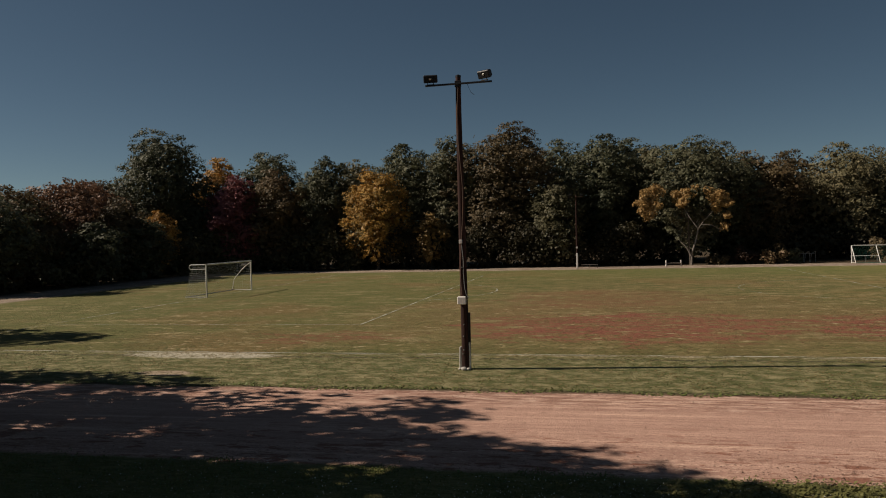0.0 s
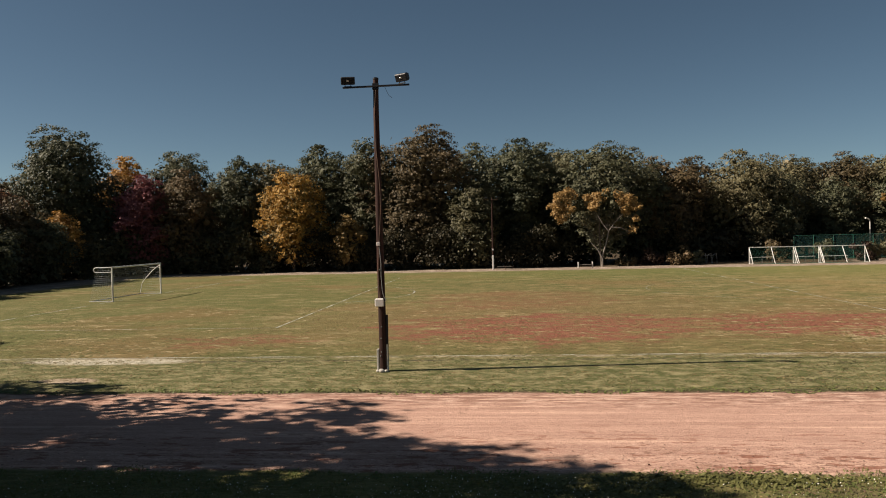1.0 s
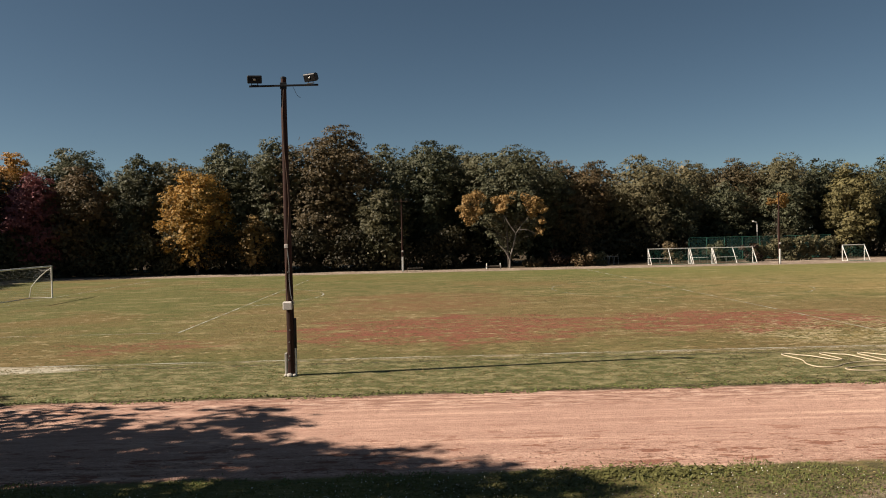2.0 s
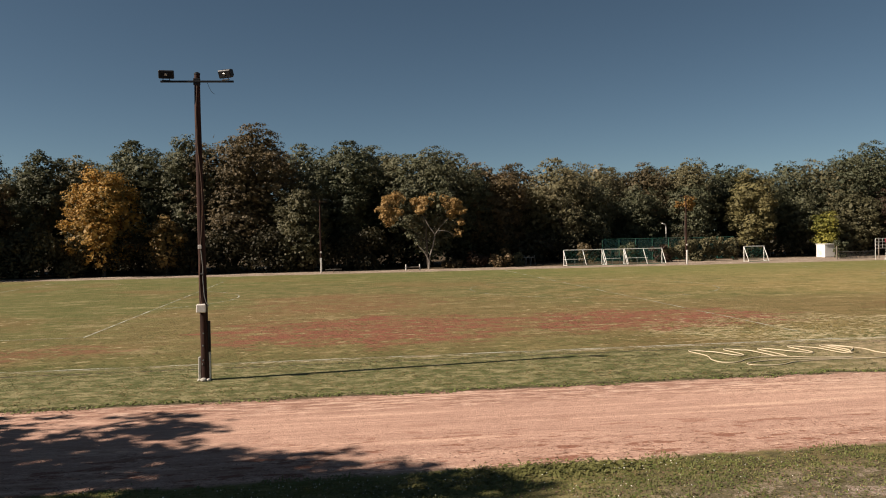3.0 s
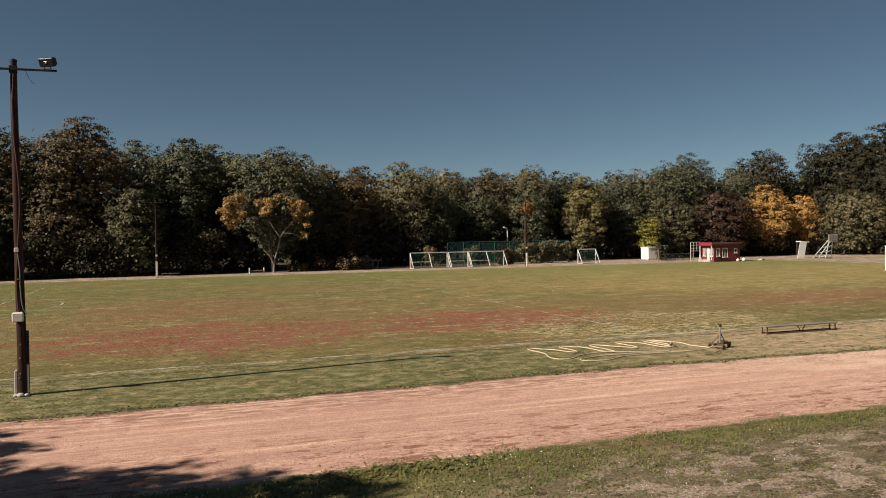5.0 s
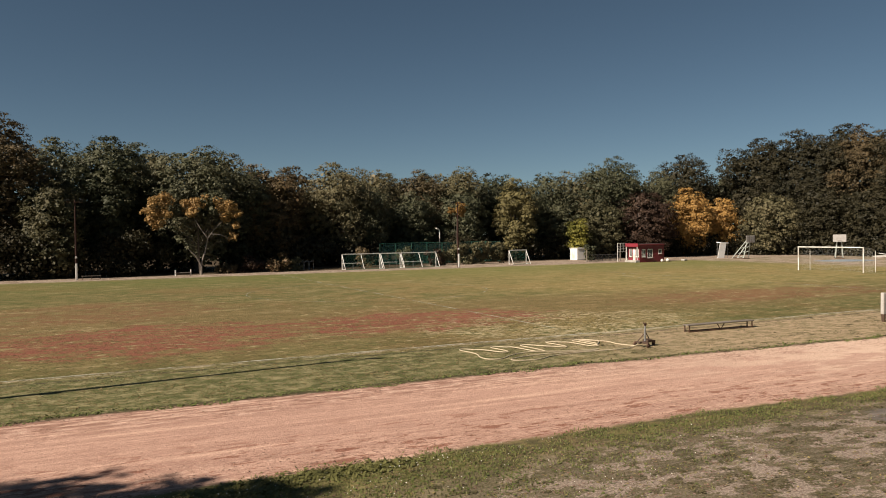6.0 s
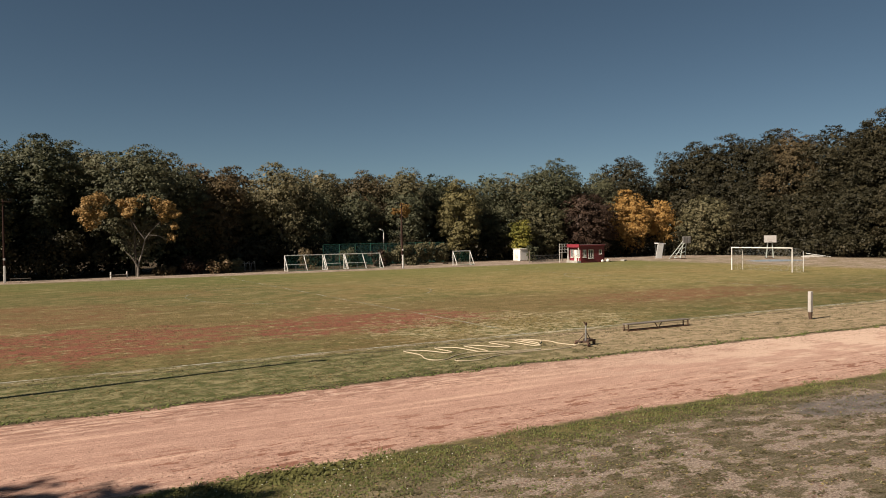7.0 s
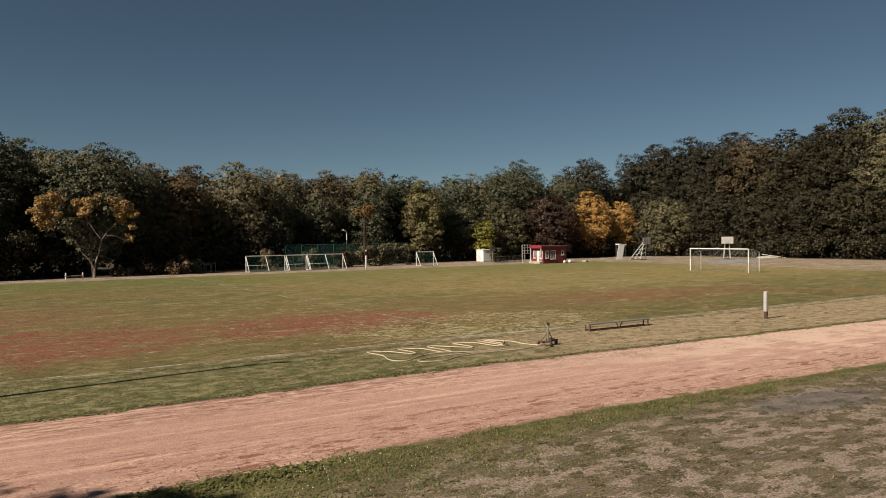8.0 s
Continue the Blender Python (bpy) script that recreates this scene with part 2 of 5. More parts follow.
# clay
clay_f = add(add(mul(long_streak, 0.35), mul(mid, 0.2)), add(mul(flecks, 0.3), mul(fine, 0.3)))
clay = blend(nt, step(nt, clay_f, 0.46, 0.7), (0.355, 0.208, 0.16), (0.6, 0.385, 0.295))
clay = blend(nt, mul(step(nt, long_streak, 0.55, 0.7), 0.5), clay, (0.73, 0.5, 0.37))
clay = blend(nt, mul(step(nt, flecks, 0.545, 0.63), step(nt, add(mid, mul(calc(nt, "ABSOLUTE", sub(Y, 16.4)), 0.06)), 0.55, 0.75, 0.3, 0.8)), clay, (0.19, 0.1, 0.072))
clay = blend(nt, mul(mul(step(nt, add(mul(streak, 0.6), mul(flecks, 0.4)), 0.5, 0.6), step(nt, Y, 15.6, 13.2)), 0.6), clay, (0.25, 0.13, 0.085))
clay = blend(nt, mul(step(nt, X, 10, 28), step(nt, add(streak, mul(sub(YB, 16.8), 0.05)), 0.44, 0.58, 0.15, 0.85)), clay, (0.67, 0.49, 0.375))
smudge = mul(step(nt, add(grain(nt, pos, 2.3, 5, 0.65, (0.5, 1.5, 1)), mul(sub(mid, 0.5), 0.25)), 0.56, 0.595), step(nt, YB, 17.4, 14.0, 0.0, 0.9))
clay = blend(nt, smudge, clay, (0.24, 0.105, 0.07))
grit = add(mul(grain(nt, pos, 9.0, 6, 0.75, (0.6, 1.3, 1)), 0.75), mul(mid, 0.25))
sides = step(nt, add(calc(nt, "ABSOLUTE", sub(YB, 16.6)), mul(sub(mid, 0.5), 3.0)), 0.6, 2.4, 0.2, 0.8)
clay = blend(nt, mul(step(nt, grit, 0.535, 0.585), mul(sides, 0.95)), clay, (0.22, 0.117, 0.085))
clay = blend(nt, mul(step(nt, grit, 0.45, 0.39), mul(sides, 0.6)), clay, (0.74, 0.55, 0.43))
# rows of bumps: their lit and shaded sides are also put into the clay colour
ripple = grain(nt, pos, 3.4, 5, 0.62, (0.35, 1.5, 1))
bump_rows = mul(step(nt, add(YB, mul(sub(mid, 0.5), 1.5)), 17.3, 18.8), step(nt, X, 24, 8, 0.25, 1.0))
clay = blend(nt, mul(mul(step(nt, ripple, 0.5, 0.56), bump_rows), 0.7), clay, (0.26, 0.14, 0.1))
clay = blend(nt, mul(mul(step(nt, ripple, 0.47, 0.38), bump_rows), 0.5), clay, (0.72, 0.52, 0.41))
YT = add(YW, mul(calc(nt, "MAXIMUM", sub(X, 15.0), 0.0), 0.05))
track = mul(step(nt, YT, 12.95, 13.2), step(nt, YT, 19.9, 19.6))
# near verge: lush by the track, worn to gravel farther out
verge_f = add(add(mul(flecks, 0.6), mul(fine, 0.35)), mul(mid, 0.2))
verge = blend(nt, step(nt, verge_f, 0.45, 0.72), (0.1, 0.104, 0.031), (0.23, 0.195, 0.08))
gravel = blend(nt, step(nt, fine, 0.4, 0.65), (0.2, 0.155, 0.123), (0.42, 0.335, 0.27))
# dark soil and the turf step's shade, both painted along the track edge
shaded_lip = mul(step(nt, calc(nt, "ABSOLUTE", sub(YT, 19.85)), 0.3, 0.08), step(nt, flecks, 0.38, 0.5))
worn = mul(mul(step(nt, add(X, mul(sub(Y, 12.0), -1.6)), 4.0, 13.0), step(nt, Y, 12.6, 11.2)), step(nt, add(mul(mid, 0.5), add(mul(small, 0.5), mul(flecks, 0.4))), 0.58, 0.68, 0.35, 1.0))
verge = blend(nt, mul(step(nt, X, 3, 10), step(nt, mid, 0.42, 0.6, 0.3, 0.75)), verge, (0.15, 0.105, 0.058))
verge = blend(nt, calc(nt, "MAXIMUM", worn, spot(3.3, 11.2, 1.1, 0.5, 0.4)), verge, gravel)
tussock = step(nt, add(mul(grain(nt, pos, 1.5, 5, 0.66, (0.7, 1.25, 1)), 0.8), mul(small, 0.2)), 0.475, 0.505)
verge = blend(nt, mul(mul(tussock, step(nt, X, 3, 9)), step(nt, add(flecks, fine), 0.85, 1.15, 0.95, 0.6)), verge, blend(nt, step(nt, mid, 0.4, 0.6), (0.078, 0.067, 0.034), (0.105, 0.088, 0.045)))
verge = blend(nt, mul(spot(19.3, 10.6, 2.6, 1.0, 0.4), 0.65), verge, (0.15, 0.135, 0.135))
# dirt round the pitch and the litter under the trees
dirt = blend(nt, step(nt, add(mul(mid, 0.5), mul(small, 0.5)), 0.4, 0.65), (0.2, 0.15, 0.11), (0.42, 0.34, 0.27))
ring = calc(nt, "MAXIMUM", step(nt, YW, 83.6, 84.6), calc(nt, "MAXIMUM", step(nt, XW, -40.5, -42), mul(step(nt, XW, 78, 84), step(nt, add(mid, mul(streak, 0.7)), 0.72, 0.92, 0.45, 1.0))))
litter = blend(nt, step(nt, small, 0.4, 0.65), (0.045, 0.035, 0.022), (0.11, 0.075, 0.042))
wood_floor = calc(nt, "MAXIMUM", mul(step(nt, YW, 89.0, 91.5), step(nt, XW, 46, 40)), calc(nt, "MAXIMUM", step(nt, XW, -46, -49), calc(nt, "MAXIMUM", step(nt, YW, 96, 99), step(nt, XW, 106, 110))))
col = blend(nt, ring, turf, dirt)
col = blend(nt, wood_floor, col, litter)
col = blend(nt, spot(93, 68, 5, 3.5, 0.2), col, (0.2, 0.25, 0.3))
col = blend(nt, step(nt, YT, 13.25, 12.95), col, verge)
col = blend(nt, track, col, clay)
col = blend(nt, mul(shaded_lip, 0.85), col, (0.055, 0.045, 0.024))
nt.links.new(col, bs.inputs["Base Color"])
bs.inputs["Roughness"].default_value = 0.95
bs.inputs["Specular IOR Level"].default_value = 0.15
nt.links.new(bump(nt, add(mul(flecks, 0.9), add(mul(fine, 0.4), mul(mul(ripple, bump_rows), 2.2))), 0.9, step(nt, track, 0.0, 1.0, 0.06, 0.055)), bs.inputs["Normal"])

# ---- mesh helpers ----


class Geo:
    """Collects vertices and faces of one mesh."""

    def __init__(self):
        self.v, self.f = [], []

    def box(self, size, at=(0, 0, 0), turn=(0, 0, 0), edge=0.0):
        bm = bmesh.new()
        bmesh.ops.create_cube(bm, size=1)
        bmesh.ops.scale(bm, vec=size, verts=bm.verts)
        if edge:
            bmesh.ops.bevel(bm, geom=bm.edges[:], offset=edge, segments=1, affect="EDGES")
        bmesh.ops.transform(bm, matrix=pose(*at, *turn), verts=bm.verts)
        return self.take(bm)

    def take(self, bm):
        k = len(self.v)
        bm.verts.index_update()
        self.v += [tuple(v.co) for v in bm.verts]
        self.f += [tuple(k + v.index for v in f.verts) for f in bm.faces]
        bm.free()
        return self

    def tube(self, points, radii, seg=8):
        """A round bar through the points, with one radius or one a point."""
        pts = [Vector(p) for p in points]
        if isinstance(radii, (int, float)):
            radii = [radii] * len(pts)
        k, side = len(self.v), None
        for i, p in enumerate(pts):
            d = (pts[min(i + 1, len(pts) - 1)] - pts[max(i - 1, 0)]).normalized()
            if side is None:
                side = d.orthogonal().normalized()
            side = (side - d * side.dot(d)).normalized()
            up = d.cross(side)
            for j in range(seg):
                a = 2 * math.pi * j / seg
                self.v.append(tuple(p + (side * math.cos(a) + up * math.sin(a)) * radii[i]))
        for i in range(len(pts) - 1):
            for j in range(seg):
                a, b = k + i * seg + j, k + i * seg + (j + 1) % seg
                self.f.append((a, b, b + seg, a + seg))
        self.f.append(tuple(range(k + seg - 1, k - 1, -1)))
        e = k + (len(pts) - 1) * seg
        self.f.append(tuple(range(e, e + seg)))
        return self

    def mesh(self, name, mat, smooth=False):
        me = bpy.data.meshes.new(name)
        me.from_pydata(self.v, [], self.f)
        if smooth:
            me.shade_smooth()
            me.set_sharp_from_angle(angle=radians(40))
        me.materials.append(mat)
        return me


def thing(name, at=(0, 0, 0), rz=0, label="", category="", group="", kind=""):
    ob = tagged(new(name), label, category, group, kind)
    ob.matrix_world = pose(*at, 0, 0, rz)
    ob.empty_display_size = 0.2
    return ob


def part(name, geo, mat, parent, label="", smooth=False):
    ob = new(name, geo.mesh(name, mat, smooth))
    ob.parent = parent
    return tagged(ob, label)


def quad_mesh(name, co, mat):
    """A mesh of loose quads from an array (n, 4, 3)."""
    n = len(co)
    me = bpy.data.meshes.new(name)
    me.vertices.add(n * 4)
    me.vertices.foreach_set("co", co.reshape(-1).astype(np.float32))
    me.loops.add(n * 4)
    me.loops.foreach_set("vertex_index", np.arange(n * 4, dtype=np.int32))
    me.polygons.add(n)
    me.polygons.foreach_set("loop_start", np.arange(0, n * 4, 4, dtype=np.int32))
    me.update(calc_edges=True)
    me.materials.append(mat)
    return me


def unit(v):
    return v / np.maximum(np.linalg.norm(v, axis=1, keepdims=True), 1e-6)


def leaf_quads(rng, centre, normal, size, stray=0.55):
    """Leaf sprays: kite-shaped quads at the centres, facing about along the normals."""
    n = len(centre)
    nm = unit(normal + rng.normal(0, stray, (n, 3)))
    a = unit(np.cross(nm, rng.normal(0, 1, (n, 3))))
    b = np.cross(nm, a)
    s = size[:, None]
    long, wide = a * s * rng.uniform(0.5, 0.75, (n, 1)), b * s * rng.uniform(0.3, 0.55, (n, 1))
    skew, dip = a * s * rng.uniform(-0.2, 0.25, (n, 1)), nm * s * rng.uniform(-0.25, 0.05, (n, 1))
    return np.stack([centre - long, centre + wide + skew + dip, centre + long, centre - wide + skew * 0.5 + dip], 1)


def lump_leaves(rng, lumps, count, size, lift=0.45):
    """Leaf quads over a set of round lumps (x, y, z, radius)."""
    lumps = np.asarray(lumps, float)
    w = lumps[:, 3] ** 2
    pick = rng.choice(len(lumps), count, p=w / w.sum())
    u = rng.normal(0, 1, (count, 3))
    u[:, 2] = u[:, 2] * 0.9 + lift
    u = unit(u)
    rad = lumps[pick, 3] * (1.05 - 0.5 * rng.random(count) ** 2.5)
    c = lumps[pick, :3] + u * rad[:, None] * np.array([1.0, 1.0, 0.8])
    c += rng.normal(0, 0.12, (count, 3)) * lumps[pick, 3:4]
    return leaf_quads(rng, c, u + np.array([0, 0, 0.4]), size * rng.uniform(0.55, 1.45, count))


def crown_lumps(rng, h, r, low):
    """Boughs and their leaf clumps for a crown h high and r wide whose foliage starts at the share low of its height."""
    zc, zr = h * (1 + low) / 2, h * (1 - low) / 2
    boughs, clumps = [], []
    k = int(11 + r * 2.6)
    for i in range(k):
        t = (i + 0.5) / k
        sz = 1 - 2 * t
        az = i * 2.39996 + rng.uniform(-0.7, 0.7)
        hor = (1 - abs(sz) ** 2.6) ** 0.5
        rb = r * rng.uniform(0.27, 0.46)
        f = rng.uniform(0.7, 1.1)
        z = zc + sz * (zr - rb * 0.75) * min(1.0, f * 1.1)
        boughs.append((math.cos(az) * hor * (r - rb * 0.7) * f, math.sin(az) * hor * (r - rb * 0.7) * f, min(z, h - rb * 0.85), rb))
    boughs.append((rng.uniform(-0.2, 0.2) * r, rng.uniform(-0.2, 0.2) * r, h - r * 0.33, r * 0.36))
    for bx, by, bz, br in boughs:
        out = np.array([bx, by, (bz - zc) * 0.6 + 0.3 * r])
        out = out / max(np.linalg.norm(out), 0.1)
        for _ in range(16):
            u = rng.normal(0, 1, 3) + out * 0.9
            u /= np.linalg.norm(u)
            cr = br * rng.uniform(0.25, 0.45)
            c = u * (br - cr * 0.6) * rng.uniform(0.85, 1.18)
            clumps.append((bx + c[0], by + c[1], min(bz + c[2] * 0.85, h - cr * 0.5), cr))
    return boughs, clumps


def dense_crown(rng, h, r, low):
    """Main limbs' lobes, the leaf sprays on their outsides and the dark inside of a closed crown."""
    zc, zr = h * (1 + low) / 2, h * (1 - low) / 2
    lobes = [(rng.uniform(-0.25, 0.25) * r, rng.uniform(-0.25, 0.25) * r, h - r * 0.36, r * 0.36)]
    k = int(9 + r * 1.5)
    for i in range(k):
        sz = 0.92 - 1.8 * (i + 0.5) / k
        az = i * 2.39996 + rng.uniform(-0.6, 0.6)
        hor = (1 - abs(sz) ** 2.4) ** 0.5
        rb = r * rng.uniform(0.3, 0.5)
        f = rng.uniform(0.72, 1.12)
        lobes.append((math.cos(az) * hor * (r - rb * 0.75) * f, math.sin(az) * hor * (r - rb * 0.75) * f, zc + sz * (zr - rb * (1.08 if sz > 0 else 0.6)), rb))
    mids = np.array(lobes)
    seed = Vector(rng.uniform(0, 90, 3))
    sprays = []
    for j, (bx, by, bz, br) in enumerate(lobes):
        n = int(22 * br * br) + 12
        u = unit(rng.normal(0, 1, (n, 3)))
        for q in range(n):
            hollow = noise.noise(Vector((bx, by, bz)) * 0.9 + Vector(u[q]) * br / 1.1 + seed)
            if hollow < -0.14:
                continue
            p = np.array([bx, by, bz]) + u[q] * br * (rng.uniform(0.86, 1.02) + 0.32 * hollow)
            d = np.linalg.norm(mids[:, :3] - p, axis=1) / mids[:, 3]
            d[j] = 9.0
            if d.min() > 0.85:
                sprays.append((p[0], p[1], min(p[2], h - 0.15), rng.uniform(0.3, 0.68)))
    inside = [(a, b, c, d * 0.66) for a, b, c, d in lobes] + [(0.0, 0.0, zc + zr * t, r * 0.55) for t in (-0.75, -0.35, 0.05, 0.4)]
    return lobes, sprays, inside


def spray_leaves(rng, sprays, count, size):
    """Leaf quads in flat, slightly drooping sprays (x, y, z, radius)."""
    sprays = np.asarray(sprays, float)
    w = sprays[:, 3] ** 1.6
    pick = rng.choice(len(sprays), count, p=w / w.sum())
    u = unit(rng.normal(0, 1, (count, 3))) * rng.random((count, 1)) ** 0.45
    c = sprays[pick, :3] + u * sprays[pick, 3:4] * np.array([1.2, 1.2, 0.55])
    out = unit(sprays[pick, :3] * np.array([1.0, 1.0, 0.0]))
    return leaf_quads(rng, c, u * 0.7 + out * 0.5 + np.array([0, 0, 0.75]), size * rng.uniform(0.55, 1.45, count), 0.42)


TREE_WORDS = {
    "green": "tall dark green broadleaf tree at the woodland edge", "olive": "olive green broadleaf tree with first autumn tints",
    "shaded_oak": "tall broadleaf tree with shade put into its very dark green", "brown": "brownish green broadleaf tree turning in autumn", "pale": "grey-green leafy tree in front of the wood",
    "red": "dark red autumn maple tree at the woodland edge", "russet": "low russet brown autumn tree with twiggy top", "rust": "dark rusty brown autumn tree with dense crown",
    "gold": "pale golden autumn tree at the woodland edge", "dusky": "grey-green leafy tree before the darker wood", "orange": "orange autumn tree at the woodland edge", "yellow": "golden yellow autumn maple tree by the wood",
    "ochre": "slender ochre autumn tree before the wood",
    "amber": "small amber tree turning in autumn at the woodland edge", "straw": "slim straw-green tree turning in autumn",
    "lime": "small yellow-green young tree by the wood",
}


def tree(x, y, h, r, tone, low=0.14, dense=1.0, core=True, lumps=None, bark=None, name="tree", size=0.2, seed=None):
    rng = np.random.default_rng(seed or int(abs(x) * 131 + abs(y) * 17 + h * 7))
    ob = thing(name, (x, y, 0), 0, TREE_WORDS[tone], "tree", "woodland trees")
    g = Geo()
    lean = rng.uniform(-0.03, 0.03, 2) * h
    tr = max(0.09, h * (0.01 if lumps else 0.016))
    fork = h * (0.32 if lumps is None else 0.3)
    g.tube([(0, 0, -0.1), (0, 0, 0.25), (lean[0] * 0.3, lean[1] * 0.3, fork * 0.5), (lean[0] * 0.6, lean[1] * 0.6, fork), (lean[0], lean[1], h * 0.72)],
           [tr * 1.5, tr * 1.1, tr, tr * 0.85, tr * 0.3], 8)
    if lumps:
        boughs = lumps
        clumps = [(a + rng.normal(0, d * 0.36), b + rng.normal(0, d * 0.4), c + rng.normal(0, d * 0.36), d * rng.uniform(0.3, 0.5)) for a, b, c, d in lumps for _ in range(11)]
    elif core:
        boughs, clumps, inside = dense_crown(rng, h, r, low)
    else:
        boughs, clumps = crown_lumps(rng, h, r, low)
    for lx, ly, lz, lr in boughs[:: max(1, len(boughs) // 8)]:
        z0 = fork * rng.uniform(0.75, 1.2)
        mid_p = (lx * 0.45 + lean[0] * 0.5, ly * 0.45 + lean[1] * 0.5, z0 + (lz - z0) * 0.6)
        g.tube([(lean[0] * 0.6, lean[1] * 0.6, z0), mid_p, (lx, ly, max(lz, z0 + 0.3))], [tr * (0.25 if lumps else 0.5), tr * (0.18 if lumps else 0.35), tr * 0.1], 5)
    part("trunk", g, bark or BARK, ob, smooth=True)
    n = int(200 * r * h * dense)
    if core and not lumps:
        leaves = np.concatenate([spray_leaves(rng, clumps, n, size), lump_leaves(rng, inside, int(n * 0.25), size * 2.2)])
    else:
        leaves = lump_leaves(rng, clumps, n, size)
    crown = new("crown", quad_mesh("crown", leaves, LEAF[tone]))
    crown.parent = ob
    return ob

# ---- ground, lines ----
g = Geo()
edges = [-900, -300, -120, -60, -30, 0, 30, 60, 120, 300, 900]
for yy in edges:
    for xx in edges:
        g.v.append((xx, yy, 0))
for i in range(10):
    for j in range(10):
        g.f.append((i * 11 + j, i * 11 + j + 1, i * 11 + j + 12, i * 11 + j + 11))
ground = new("ground", g.mesh("ground", GROUND))
tagged(ground, "flat sports ground with dry turf and a reddish clay track", "ground", kind="structure")


def chalk(points, width=0.11, closed=False):
    """A flat chalk line a few millimetres over the turf."""
    g = Geo()
    pts = [Vector((*p, 0.014)) for p in points]
    n = len(pts)
    for i, p in enumerate(pts):
        a = pts[i - 1] if (i or closed) else p
        b = pts[(i + 1) % n] if (i < n - 1 or closed) else p
        d = (b - a).normalized()
        s = Vector((-d.y, d.x, 0)) * width / 2
        g.v += [tuple(p + s), tuple(p - s)]
    for i in range(n if closed else n - 1):
        k, m = 2 * i, 2 * ((i + 1) % n)
        g.f.append((k, k + 1, m + 1, m))
    return tagged(new("pitch_line", g.mesh("pitch_line", CHALK)), "worn white chalk line on the turf", "line marking", "pitch lines", "structure")


def arc(cx, cy, r, a0, a1, n=40):
    return [(cx + r * math.cos(radians(a0 + (a1 - a0) * i / n)), cy + r * math.sin(radians(a0 + (a1 - a0) * i / n))) for i in range(n + 1)]


MID_Y, GOAL_W, GOAL_E, NEAR_Y, FAR_Y = 54.2, -26.9, 68.3, 25.75, 82.6
chalk([(GOAL_W, NEAR_Y), (GOAL_E, NEAR_Y)], 0.13)
chalk([(GOAL_W, FAR_Y), (GOAL_E, FAR_Y)])
chalk([(GOAL_W, NEAR_Y), (GOAL_W, FAR_Y)])
chalk([(GOAL_E, NEAR_Y), (GOAL_E, FAR_Y)])
chalk([(19.95, NEAR_Y), (19.95, FAR_Y)], 0.1)
chalk(arc(20.3, MID_Y, 9.15, 0, 354), 0.065, True)
for gx, s in ((GOAL_W, 1), (GOAL_E, -1)):
    chalk([(gx, MID_Y - 20.0), (gx + s * 17.2, MID_Y - 20.0), (gx + s * 17.2, MID_Y + 20.0), (gx, MID_Y + 20.0)], 0.12)
    chalk(arc(gx + s * 12.0, MID_Y, 9.15, -54 if s > 0 else 126, 54 if s > 0 else 234, 20), 0.12)

# ---- floodlight poles ----


def floodlight(parent, x, y, z, yaw, tip):
    """A flat floodlight on a U bracket, standing on the arm."""
    m = pose(x, y, z, 0, 0, yaw)
    g = Geo()
    g.tube([m @ Vector((-0.09, 0, 0)), m @ Vector((-0.09, 0, 0.2))], 0.012, 6)
    g.tube([m @ Vector((0.09, 0, 0)), m @ Vector((0.09, 0, 0.2))], 0.012, 6)
    g.box((0.24, 0.05, 0.02), tuple(m @ Vector((0, 0, 0.02))), (0, 0, yaw))
    bracket = part("floodlight", g, BLACK_METAL, parent, "black floodlight on a bracket")
    body = Geo().box((0.43, 0.15, 0.24), tuple(m @ Vector((0, 0, 0.2))), (tip, 0, yaw), 0.02)
    fins = m @ pose(0, 0, 0.2, tip)
    for i in range(7):
        c = fins @ Vector((-0.18 + i * 0.06, 0.1, 0))
        body.box((0.012, 0.07, 0.18), tuple(c), (tip, 0, yaw))
    part("housing", body, BLACK_METAL, bracket)
    c = fins @ Vector((0, -0.076, 0))
    part("glass", Geo().box((0.4, 0.012, 0.2), tuple(c), (tip, 0, yaw), 0.004), BLACK_METAL, bracket)
    c = fins @ Vector((0.0, -0.086, 0.0))
    part("reflector", Geo().box((0.07, 0.012, 0.06), tuple(c), (tip, 0, yaw), 0.004), LAMP_GLASS, bracket)


pole = thing("floodlight_pole", (-2.64, 22.95, 0), 0, "tall tarred wooden floodlight pole with two lamps beside the track", "floodlight pole", "floodlight poles")
shaft_path = [(0.03, 0, -0.2), (0.03, 0, 1.0), (0.015, 0, 3.0), (0.0, 0, 6.0), (-0.01, 0, 8.0), (0.0, 0, 9.13)]
part("shaft", Geo().tube(shaft_path, [0.125, 0.122, 0.115, 0.1, 0.09, 0.082], 16), POLE_WOOD, pole, smooth=True)
part("cap", Geo().tube([(0, 0, 9.12), (0, 0, 9.17), (0, 0, 9.2)], [0.09, 0.09, 0.03], 14), BLACK_METAL, pole)
part("footing", Geo().box((0.08, 0.14, 0.75), (-0.125, 0.0, 0.33), (0, 0.6, 0), 0.015), CONCRETE, pole, "grey concrete footing post")
part("conduit", Geo().tube([(0.17, -0.02, 0.0), (0.17, -0.02, 0.85)], 0.035, 10), WHITE_PAINT, pole, "white painted cable pipe")
part("cable_guard", Geo().tube([(0.18, -0.02, 0.0), (0.185, -0.02, 1.78)], 0.028, 8).tube([(0.145, -0.03, 0.85), (0.15, -0.03, 1.78)], 0.03, 8), BLACK_METAL, pole, "dark steel cable guard")
